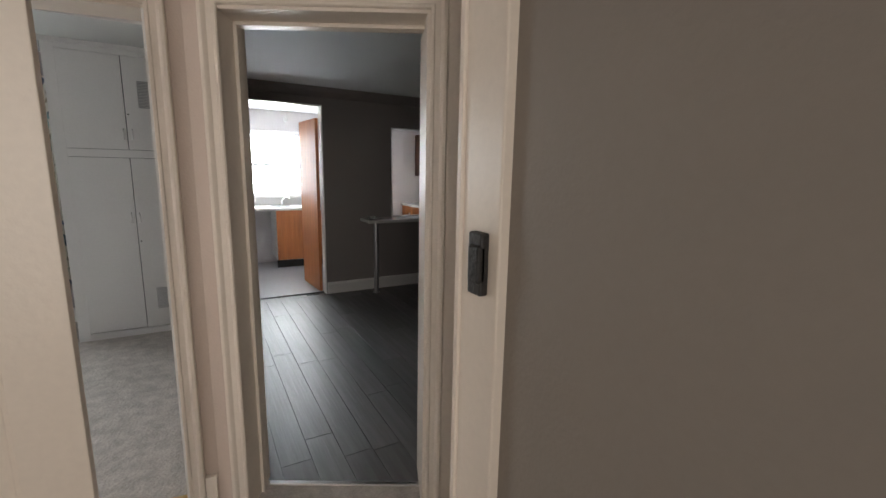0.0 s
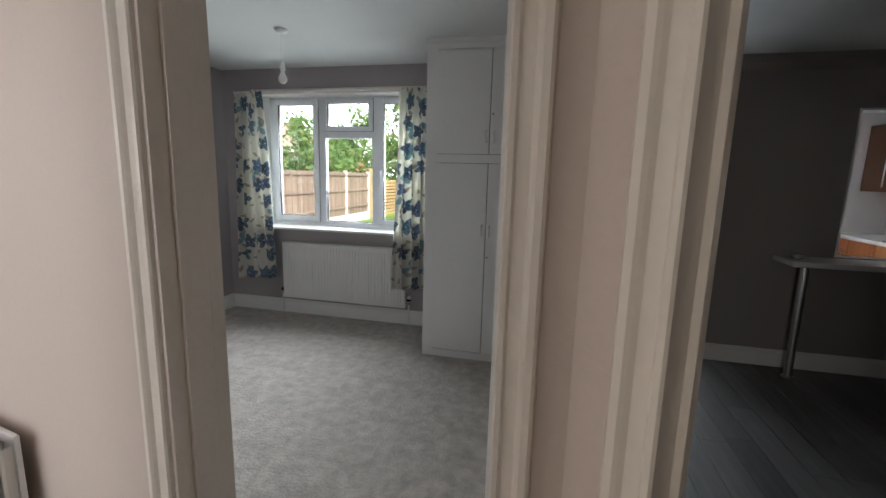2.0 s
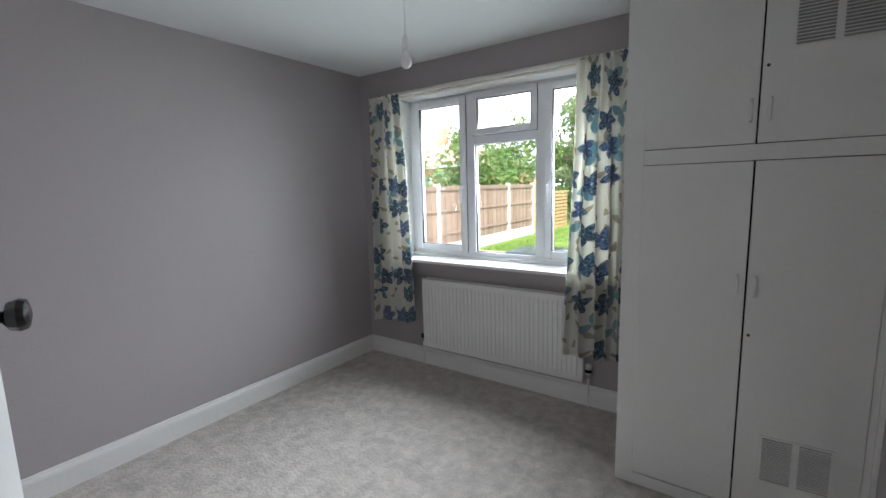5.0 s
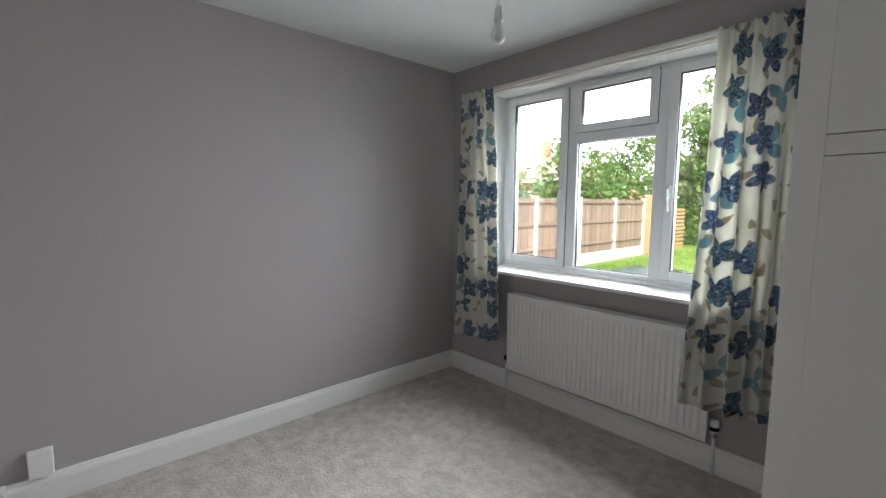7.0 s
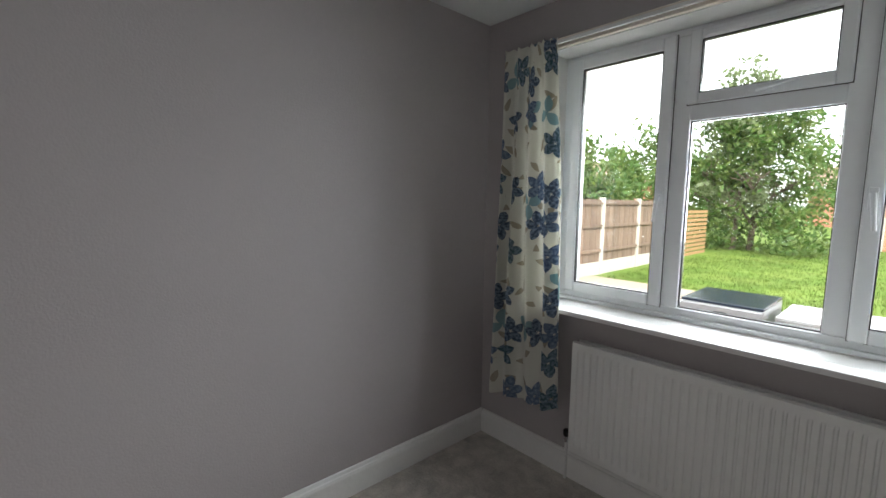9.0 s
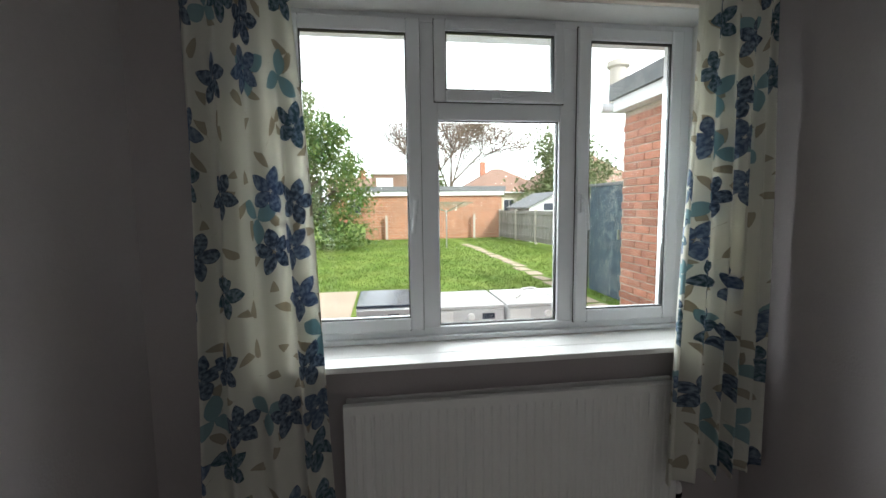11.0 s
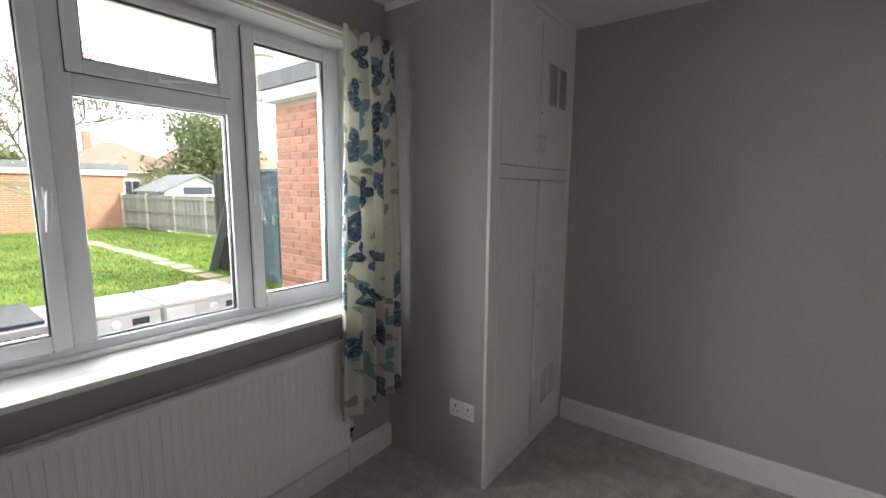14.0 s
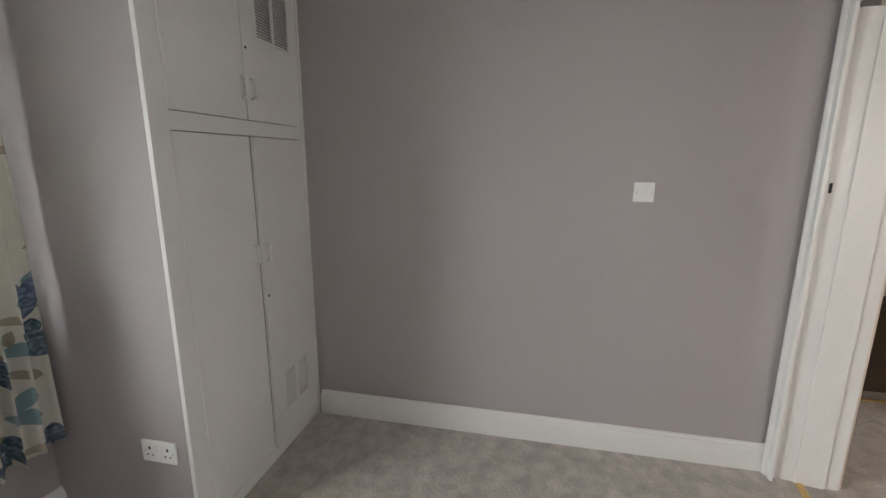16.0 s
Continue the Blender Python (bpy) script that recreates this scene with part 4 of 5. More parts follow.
# ---- panelled doors ----
def panelled_door(name, m, w, h, label, knob_z, mat_, right=True, knob=True):
    d = thing(name, m, label, "door")
    t = 0.040
    top0, low1 = 1.42, 1.24
    bm = boxes((0, 0.105, 0, t, 0, h), (w - 0.105, w, 0, t, 0, h), (0.105, w - 0.105, 0, t, 0, 0.21), (0.105, w - 0.105, 0, t, low1, top0), (0.105, w - 0.105, 0, t, h - 0.11, h), bevel=0.002)
    a, b = 0.105, w - 0.105
    third = (b - a - 0.16) / 3
    for i in (1, 2):
        x = a + i * third + (i - 1) * 0.08
        box(bm, x, x + 0.08, 0, t, 0.21, low1, bevel=0.002)
    part("door_leaf", bm, mat_, d)
    fields = [(a, b, top0, h - 0.11)] + [(a + i * (third + 0.08), a + i * (third + 0.08) + third, 0.21, low1) for i in range(3)]
    for x0, x1, z0, z1 in fields:
        part("panel", boxes((x0, x1, 0.012, t - 0.012, z0, z1)), mat_, d)
        for y, s in ((0.012, -1), (t - 0.012, 1)):
            bm = B()
            k = 0.016
            for (p, q, sd, up) in (((x0, y, z0), (x0, y, z1), (1, 0, 0), (0, s, 0)), ((x1, y, z0), (x1, y, z1), (-1, 0, 0), (0, s, 0)),
                                   ((x0 + k, y, z0), (x1 - k, y, z0), (0, 0, 1), (0, s, 0)), ((x0 + k, y, z1), (x1 - k, y, z1), (0, 0, -1), (0, s, 0))):
                sweep(bm, [(0, 0), (k, 0), (k, 0.002), (0.010, 0.004), (0.006, 0.008), (0, 0.010)], p, q, sd, up)
            part("panel_moulding", bm, mat_, d)
    if knob:
        for y, s in ((0, -1), (t, 1)):
            ax = Matrix.Translation((w - 0.055, y, knob_z)) @ pose(0, 0, 0, 90 if s < 0 else -90, 0, 0)
            part("knob", lathe(B(), [(0.011, 0.0), (0.010, 0.022), (0.013, 0.028), (0.025, 0.036), (0.029, 0.050), (0.026, 0.060), (0.012, 0.064)], ax, 10), M_BLACK, d, "black faceted bakelite door knob")
            part("finger_plate", boxes((w - 0.075, w - 0.035, y + s * 0.004 - 0.002, y + s * 0.004 + 0.002, knob_z - 0.055, knob_z + 0.055), bevel=0.0015), M_BLACK, d)
    part("hinge", rod(B(), (-0.004, t + 0.002, 0.25), (-0.004, t + 0.002, 0.34), 0.006, sides=8), M_STEEL, d)
    part("hinge", rod(B(), (-0.004, t + 0.002, h - 0.30), (-0.004, t + 0.002, h - 0.21), 0.006, sides=8), M_STEEL, d)
    return d


panelled_door("bedroom_door", DOORWALL @ pose(-DW - 0.036, THICK + 0.020, 0.008, 0, 0, 167), 0.76, 1.97, "white painted four panel door with a black knob, open", 1.245, M_GLOSS)
panelled_door("hall_door", pose(-0.712, 2.812, 0.008, 0, 0, 2), 0.828, 1.97, "cream painted panelled door standing open", 1.29, M_CREAM, knob=False)

# ---- kitchen things seen through the doorway and the hatch ----
kd = thing("kitchen_door", pose(1.574, LN + 0.135, 0.005, 0, 0, 95), "orange oak flush kitchen door standing open", "door")
part("door_leaf", boxes((0, 0.62, 0, 0.036, 0, 2.03), bevel=0.002), M_OAK, kd)
bm = rod(B(), (0.57, 0.036, 1.0), (0.57, 0.075, 1.0), 0.008)
rod(bm, (0.57, 0.072, 1.0), (0.46, 0.072, 1.0), 0.008)
part("door_handle", bm, M_CHROME, kd)

kw = tagged(new("window_2"), "white kitchen window with obscured bright glass", "window", kind="structure")
x0, x1, z0, z1 = KW
part("window_frame", boxes((x0, x0 + 0.05, KN + 0.06, KN + 0.12, z0, z1), (x1 - 0.05, x1, KN + 0.06, KN + 0.12, z0, z1), (x0 + 0.05, x1 - 0.05, KN + 0.06, KN + 0.12, z0, z0 + 0.05),
                           (x0 + 0.05, x1 - 0.05, KN + 0.06, KN + 0.12, z1 - 0.05, z1), (x0 + 0.05, x1 - 0.05, KN + 0.06, KN + 0.12, 1.50, 1.54), bevel=0.003), M_UPVC, kw)
for c, d in ((z0 + 0.05, 1.50), (1.54, z1 - 0.05)):
    pn = part("pane", boxes((x0 + 0.05, x1 - 0.05, KN + 0.085, KN + 0.09, c, d)), M_FROST, kw, "frosted white glass pane")
    pn.visible_shadow = False
part("window_sill", boxes((x0 - 0.02, x1 + 0.02, KN - 0.03, KN + 0.06, z0 - 0.025, z0), bevel=0.004), M_GLOSS, kw)


def base_unit(m, w, h, label, drawer=False):
    u = thing("base_unit", m, label, "kitchen unit", "kitchen units")
    part("carcass", boxes((0, w, 0.02, 0.56, 0.12, h)), M_PLASTIC, u)
    part("plinth", boxes((0, w, 0.06, 0.08, 0, 0.12)), M_BLACK, u)
    top = h - 0.16 if drawer else h
    d = part("door", boxes((0.003, w - 0.003, 0, 0.02, 0.125, top - 0.003), bevel=0.002), M_OAK, u)
    n_ = max(2, int((w - 0.12) / 0.07))
    for i in range(n_):
        x = 0.06 + (w - 0.12) * i / n_
        part("door_board", boxes((x + 0.002, x + (w - 0.12) / n_ - 0.002, -0.006, 0.0, 0.19, top - 0.07), bevel=0.0015), M_OAK, d)
    bm = rod(B(), (w - 0.035, -0.03, 0.45), (w - 0.035, -0.03, 0.75), 0.006)
    rod(bm, (w - 0.035, 0, 0.46), (w - 0.035, -0.03, 0.46), 0.004)
    rod(bm, (w - 0.035, 0, 0.74), (w - 0.035, -0.03, 0.74), 0.004)
    part("bar_handle", bm, M_STEEL, d, "long steel bar handle")
    if drawer:
        part("drawer_front", boxes((0.003, w - 0.003, 0, 0.02, top, h - 0.003), bevel=0.002), M_OAK, u)
    return u


base_unit(pose(1.29, 8.46, 0), 0.50, 0.86, "orange oak fronted sink base unit on a black plinth")
base_unit(pose(1.79, 8.46, 0), 0.50, 0.86, "orange oak fronted base unit on a black plinth")
wt = thing("worktop", pose(0.55, 8.43, 0.86), "pale speckled worktop with a steel sink", "worktop")
part("top", boxes((0, 2.2, 0, 0.59, 0, 0.038), bevel=0.006), M_WORKTOP, wt)
part("upstand", boxes((0, 2.2, 0.572, 0.588, 0.038, 0.15)), M_WORKTOP, wt)
part("sink", boxes((0.68, 1.20, 0.10, 0.48, 0.0385, 0.043), bevel=0.002), M_STEEL, wt)
# flat dark sheet drawn as the shaded inside of the bowl
part("sink_bowl", boxes((0.72, 1.00, 0.13, 0.45, 0.0432, 0.0442)), M_DARK, wt)
tap = thing("mixer_tap", pose(1.45, 8.93, 0.898), "chrome kitchen mixer tap", "tap")
part("tap_body", rod(B(), (0, 0, 0), (0, 0, 0.09), 0.022), M_CHROME, tap)
bm = rod(B(), (0, 0, 0.08), (0.05, -0.10, 0.15), 0.012)
rod(bm, (0.05, -0.10, 0.15), (0.09, -0.17, 0.12), 0.011)
part("spout", bm, M_CHROME, tap)
part("lever", rod(B(), (0, 0, 0.09), (0.09, -0.02, 0.16), 0.007), M_CHROME, tap)
kp = thing("kitchen_pendant", pose(1.45, 8.30, 2.38), "white pendant with a bare bulb in the kitchen", "lamp")
part("ceiling_rose", lathe(B(), [(0.010, -0.028), (0.030, -0.024), (0.045, 0.0)]), M_PLASTIC, kp)
part("flex", rod(B(), (0, 0, -0.02), (0, 0, -0.20), 0.003, sides=8), M_PLASTIC, kp)
part("bulb", ball(B(), (0, 0, -0.24), 0.03, 0.03, 0.045), M_BULB, kp, smooth=True)

# east side of the kitchen: wall units, hood, worktop, hob
M_DARKOAK = material("dark_stained_oak", (0.10, 0.04, 0.018), 0.4, vary=0.3, scale=2.5, grain=16, stretch=(6, 6, 0.4))


def wall_unit(y0, y1, z0, z1, m_, label):
    u = thing("wall_unit", pose(3.78, y0, z0), label, "kitchen unit", "kitchen wall units")
    part("carcass", boxes((0.02, 0.315, 0, y1 - y0, 0, z1 - z0)), m_, u)
    d = part("door", boxes((0, 0.02, 0.002, y1 - y0 - 0.002, 0.002, z1 - z0 - 0.002), bevel=0.002), m_, u)
    if z1 - z0 > 0.5:
        part("bar_handle", rod(B(), (-0.03, 0.05, 0.05), (-0.03, 0.05, 0.50), 0.007), M_STEEL, d, "long steel bar handle")
    else:
        part("bar_handle", rod(B(), (-0.03, 0.15, 0.05), (-0.03, 0.35, 0.05), 0.006), M_STEEL, d)


wall_unit(7.37, 7.67, 1.38, 2.10, M_DARKOAK, "dark stained oak kitchen wall unit")
wall_unit(7.67, 8.27, 1.74, 2.10, M_OAK, "short oak wall unit above the hood")
wall_unit(8.27, 8.58, 1.38, 2.10, M_OAK, "oak kitchen wall unit")
wall_unit(8.58, 9.00, 1.38, 2.10, M_DARKOAK, "dark stained oak kitchen wall unit")
hood = thing("cooker_hood", pose(3.60, 7.69, 1.66), "slim steel cooker hood with a lit lamp", "cooker hood")
part("body", boxes((0, 0.48, 0, 0.56, 0, 0.075), bevel=0.004), M_STEEL, hood)
glow = bpy.data.materials.new("hood_lamp_glow")
glow.use_nodes = True
glow.node_tree.nodes["Principled BSDF"].inputs["Emission Color"].default_value = (1, 0.86, 0.65, 1)
glow.node_tree.nodes["Principled BSDF"].inputs["Emission Strength"].default_value = 12
part("lamp", boxes((0.10, 0.16, 0.24, 0.34, -0.006, 0.0)), glow, hood, "lit lamp cover")
for i, y in enumerate((7.05, 7.60, 8.20, 8.60)):
    base_unit(pose(3.53, y + (0.55, 0.6, 0.4, 0.4)[i], 0, 0, 0, -90), (0.55, 0.6, 0.4, 0.4)[i], 0.86, "dark oak base unit along the kitchen wall", drawer=True)
wt2 = thing("hob_worktop", pose(3.50, 7.0, 0.86), "pale worktop with a black hob", "worktop")
part("top", boxes((0, 0.59, 0, 2.0, 0, 0.038), bevel=0.006), M_WORKTOP, wt2)
part("splashback", boxes((0.580, 0.590, 0, 2.0, 0.038, 0.52)), M_KWALL, wt2)
part("hob", boxes((0.06, 0.55, 0.62, 1.18, 0.0385, 0.046), bevel=0.002), M_HOB, wt2)
for i in range(4):
    part("hob_knob", lathe(B(), [(0.016, 0), (0.015, 0.02), (0.010, 0.022)], Matrix.Translation((0.09, 0.75 + 0.08 * i, 0.046)), 12), M_BLACK, wt2)

# breakfast shelf under the hatch
sh = thing("breakfast_bar", pose(2.01, LN - 0.008, 0), "pale laminate breakfast bar on a steel leg", "breakfast bar")
part("bar_top", boxes((0, 1.9, -0.30, 0, 0.855, 0.895), bevel=0.008), M_WORKTOP, sh)
part("leg", rod(B(), (0.13, -0.19, 0), (0.13, -0.19, 0.856), 0.028, sides=20), M_STEEL, sh, smooth=False)
part("leg_foot", lathe(B(), [(0.042, 0), (0.042, 0.008), (0.03, 0.014)], Matrix.Translation((0.13, -0.19, 0))), M_STEEL, sh)
dish = thing("soap_dish", pose(2.10, LN - 0.16, 0.895), "small grey dish on the breakfast bar", "dish")
part("dish_body", lathe(B(), [(0.03, 0), (0.042, 0.012), (0.045, 0.03), (0.038, 0.03), (0.034, 0.014)]), M_STEEL, dish)

# ---- garden ----
G, YARD = -0.05, -0.21
structure("ground", boxes((-300, 300, 9.55, 300, G - 0.5, G)), M_LAWN, "rough mown green lawn", "lawn")
structure("patio", boxes((-6, -2.55, 9.5, 12.9, G, G + 0.02), (-40, 0.31, N + 0.26, 9.55, -0.5, YARD), (0.31, 1.4, 9.24, 10.9, G, G + 0.02), bevel=0.004), M_PATIO, "sandy concrete patio", "patio")


def path_stones():
    rng = random.Random(5)
    for i in range(17):
        t = i / 16
        x, y = 1.0 + 0.25 * math.sin(2.2 * t) - 0.1 * t, 11.0 + 10.5 * t
        a, b = rng.uniform(0.11, 0.17), rng.uniform(0.22, 0.29)
        bm = boxes((-a, a, -b, b, 0, 0.014), bevel=0.006)
        ob = part("paving_slab", bm, M_PATIO, garden_path)
        ob.matrix_basis = pose(x + rng.uniform(-0.05, 0.05), y, G, 0, 0, rng.uniform(-8, 8))


garden_path = tagged(new("garden_path"), "concrete slab garden path", "path", kind="structure")
path_stones()


def grass_blades(count, seed):
    """Rough tufts of blades over the lawn, clear of the path and the paving."""
    rng = random.Random(seed)
    verts, faces = [], []
    for _ in range(count):
        x, y = rng.uniform(-5.2, 3.2), 9.7 + 15.0 * rng.random() ** 1.5
        t = (y - 11.0) / 10.5
        if x < -2.5 and y < 13.0 or abs(x - (1.0 + 0.25 * math.sin(2.2 * t) - 0.1 * t)) < 0.2 and y > 10.7 or x > 0.28 and y < 11.0:
            continue
        for _ in range(3):
            a, h, lean = rng.uniform(0, 6.283), rng.uniform(0.025, 0.065), rng.uniform(0.0, 0.04)
            px, py = x + rng.gauss(0, 0.03), y + rng.gauss(0, 0.03)
            cx, sy = math.cos(a), math.sin(a)
            k = len(verts)
            verts += [(px - 0.006 * sy, py + 0.006 * cx, G - 0.002), (px + 0.006 * sy, py - 0.006 * cx, G - 0.002), (px + lean * cx, py + lean * sy, G + h)]
            faces.append((k, k + 1, k + 2))
    me = bpy.data.meshes.new("grass")
    me.from_pydata(verts, [], faces)
    me.materials.append(M_LAWN)
    return tagged(new("grass", me), "rough green tufts of lawn grass", "grass", kind="stuff")


grass_blades(26000, 21)


cook = thing("cooker", pose(-2.29, 8.36, YARD + 0.04), "steel fronted cooker with a dark glass lid, standing outside", "cooker")
part("body", boxes((0, 0.5, 0.02, 0.6, 0, 0.885), bevel=0.006), M_STEEL, cook)
part("lid", boxes((0, 0.5, 0.03, 0.6, 0.886, 0.906), bevel=0.005), M_HOB, cook)
for x in (0.05, 0.45):
    for y in (0.08, 0.52):
        part("foot", rod(B(), (x, y, -0.04), (x, y, 0.002), 0.02, sides=10), M_BLACK, cook)
part("control_panel", boxes((0.002, 0.498, 0.0, 0.02, 0.76, 0.88), bevel=0.004), M_STEEL, cook)
for x in (0.06, 0.12, 0.18, 0.34, 0.40, 0.46):
    part("knob", lathe(B(), [(0.020, 0), (0.018, 0.02), (0.010, 0.024)], Matrix.Translation((x, 0, 0.82)) @ pose(0, 0, 0, 90), 14), M_BLACK, cook)
part("clock", boxes((0.22, 0.30, -0.003, 0.0, 0.80, 0.845)), M_BLACK, cook)
part("oven_door", boxes((0.01, 0.49, 0.0, 0.02, 0.12, 0.74), bevel=0.004), M_HOB, cook)


def washer(x, label):
    w = thing("washing_machine", pose(x, 8.56, YARD), label, "washing machine", "white appliances")
    part("body", boxes((0, 0.595, 0.02, 0.58, 0, 0.845), bevel=0.008), M_APPL, w)
    part("top", boxes((0, 0.595, 0.0, 0.59, 0.846, 0.872), bevel=0.006), M_APPL, w)
    part("control_panel", boxes((0.004, 0.591, -0.002, 0.02, 0.73, 0.842), bevel=0.005), M_APPL, w)
    part("drawer", boxes((0.02, 0.19, -0.008, -0.002, 0.74, 0.832), bevel=0.004), M_PLASTIC, w)
    part("dial", lathe(B(), [(0.030, 0), (0.028, 0.018), (0.020, 0.022)], Matrix.Translation((0.33, -0.002, 0.787)) @ pose(0, 0, 0, 90), 24), M_PLASTIC, w)
    part("display", boxes((0.42, 0.52, -0.004, -0.002, 0.765, 0.81)), M_HOB, w)
    part("door_ring", lathe(B(), [(0.16, 0), (0.16, 0.02), (0.13, 0.03), (0.12, 0.012)], Matrix.Translation((0.30, 0.02, 0.42)) @ pose(0, 0, 0, 90), 32), M_PLASTIC, w)
    return w


washer(-1.76, "white tumble dryer standing in the yard outside")
washer(-1.14, "white washing machine with a grey hose on top")
hose = thing("hose", pose(-1.02, 8.72, YARD + 0.873), "grey drain hose lying on the appliance", "hose")
bm = B()
pts = [Vector((0.30 * (k / 14) + 0.02 * math.sin(k), 0.12 * math.sin(k / 14 * 3.1), 0.015 + 0.05 * math.sin(k / 14 * 3.14))) for k in range(15)]
for a, b in zip(pts, pts[1:]):
    rod(bm, a, b, 0.012, sides=8)
part("hose_tube", bm, M_PLASTIC, hose)


def tree(name, m, h, spread, leaves, leaf_size, mat_leaf, label, trunk_r=0.10, seed=0, base=0.15, bare=False):
    rng = random.Random(seed)
    t = thing(name, m, label, "tree" if h > 3 else "bush")
    bm = B()
    tips = []

    def limb(p, d, length, r, level):
        q = p + d * length
        rod(bm, p, q, r, r * 0.62, sides=7)
        if level == 0:
            tips.append((p, q))
            return
        tips.append((p.lerp(q, 0.5), q))
        for _ in range(5 if bare else 4 if level > 1 else 5):
            nd = (d + Vector((rng.uniform(-1, 1), rng.uniform(-1, 1), rng.uniform(-0.35, 0.7))) * (1.05 if bare else 0.95)).normalized()
            limb(p.lerp(q, rng.uniform(0.45, 1.0)), nd, length * (rng.uniform(0.6, 0.88) if bare else rng.uniform(0.5, 0.8)), r * 0.55, level - 1)

    limb(Vector((0, 0, 0)), Vector((0.04, 0.02, 1)).normalized(), h * (0.30 if bare else 0.34), trunk_r, 4 if bare else 3)
    part("trunk", bm, M_BARK, t)
    if leaves:
        verts, faces = [], []
        clumps = []
        for i in range(46):
            a, zz = rng.uniform(0, 6.283), base + (1 - base) * rng.random() ** 0.9
            rr = spread * math.sqrt(max(0.02, 1 - ((zz - 0.45) / 0.6) ** 2)) * rng.uniform(0.25, 0.95)
            clumps.append((Vector((rr * math.cos(a), rr * math.sin(a), zz * h)), spread * rng.uniform(0.08, 0.20)))
        for i in range(leaves):
            heart, reach = clumps[i % 46]
            if bare:
                a, b = tips[rng.randrange(len(tips) // 2, len(tips))]
                heart, reach = a.lerp(b, rng.random() * 1.3), 0.22
            c = heart + Vector((rng.gauss(0, reach), rng.gauss(0, reach), rng.gauss(0, reach * 1.15)))
            if c.z < 0.02:
                c.z = rng.uniform(0.02, 0.3)
            u = Vector((rng.uniform(-1, 1), rng.uniform(-1, 1), rng.uniform(-1, 1))).normalized()
            w = u.cross(Vector((rng.uniform(-1, 1), rng.uniform(-1, 1), rng.uniform(-1, 1)))).normalized()
            s = leaf_size * rng.uniform(0.6, 1.4)
            k = len(verts)
            verts += [c - u * s, c + w * s * 0.45, c + u * s, c - w * s * 0.45]
            faces.append((k, k + 1, k + 2, k + 3))
        me = bpy.data.meshes.new("crown")
        me.from_pydata(verts, [], faces)
        me.materials.append(mat_leaf)
        cr = new("crown", me)
        cr.parent = t
        tagged(cr, kind="stuff")
    return t


# left boundary: boarded fence with concrete posts, new panel, hedge
fl = tagged(new("fence_left"), "brown weathered board fence with concrete posts", "fence", kind="structure")
for i in range(7):
    y = 6.62 + 1.67 * i
    part("post", boxes((-5.56, -5.46, y - 0.05, y + 0.05, G - 0.2, 1.52), bevel=0.008), M_CONCRETE, fl)
    if i < 6:
        part("gravel_board", boxes((-5.53, -5.49, y + 0.05, y + 1.62, G, 0.22)), M_CONCRETE, fl)
        for z in (0.42, 0.92, 1.38):
            part("rail", boxes((-5.49, -5.46, y + 0.05, y + 1.62, z, z + 0.06)), M_FENCE, fl)
board_mesh = None
for i in range(6):
    for k in range(14):
        y = 6.67 + 1.67 * i + k * 0.116
        if board_mesh is None:
            ob = part("board", boxes((0, 0.018, 0, 0.13, 0, 1.26)), M_FENCE, fl)
            board_mesh = ob.data
        else:
            ob = new("board", board_mesh)
            ob.parent = fl
        ob.matrix_basis = pose(-5.51 - 0.008 * (k % 2), y, 0.22)
np_ = thing("larch_panel", pose(-5.5, 16.72, G), "new orange timber fence panel", "fence panel")
for k in range(12):
    part("slat", boxes((-0.015 + 0.01 * (k % 2), 0.005 + 0.01 * (k % 2), 0, 1.1, 0.14 * k, 0.14 * k + 0.145)), M_FENCENEW, np_)
lp = thing("lattice_panel", pose(-5.5, 17.9, G), "old open slatted fence panel", "fence panel")
for k in range(11):
    part("slat", boxes((-0.015, 0.005, 0, 1.9, 0.12 * k, 0.12 * k + 0.085)), M_FENCENEW, lp)
tree("bush", pose(-7.6, 16.5, G), 3.1, 1.5, 5200, 0.085, M_LEAF, "bright green leafy bush beyond the fence", 0.08, 3)
tree("bush", pose(-8.5, 13.0, G), 2.9, 1.5, 4200, 0.085, M_LEAF, "bright green leafy bush beyond the fence", 0.08, 13)
tree("bush", pose(-4.75, 21.6, G), 4.3, 2.4, 14000, 0.085, M_LEAF, "large leafy green shrub by the lawn", 0.10, 4, base=0.0)
tree("tree", pose(-5.2, 21.5, G), 5.8, 1.3, 3200, 0.10, M_LEAFDARK, "slender leafy tree behind the shrub", 0.09, 6)
tree("bush", pose(-8.3, 24.0, G), 4.3, 2.6, 6000, 0.12, M_LEAF, "tall hedge shrub beyond the fence", 0.10, 8, base=0.0)
tree("tree", pose(2.4, 34.0, G), 12.6, 3.4, 9000, 0.075, M_TWIG, "nearly bare brown autumn tree behind the garage", 0.12, 9, base=0.42, bare=True)
tree("tree", pose(8.7, 30.0, G), 5.2, 2.8, 9000, 0.12, M_LEAFDARK, "dense evergreen tree behind the shed", 0.16, 10, base=0.1)
tree("bush", pose(0.6, 29.0, G), 2.9, 1.2, 1500, 0.12, M_LEAFDARK, "rounded green bush behind the garage", 0.1, 11, base=0.1)

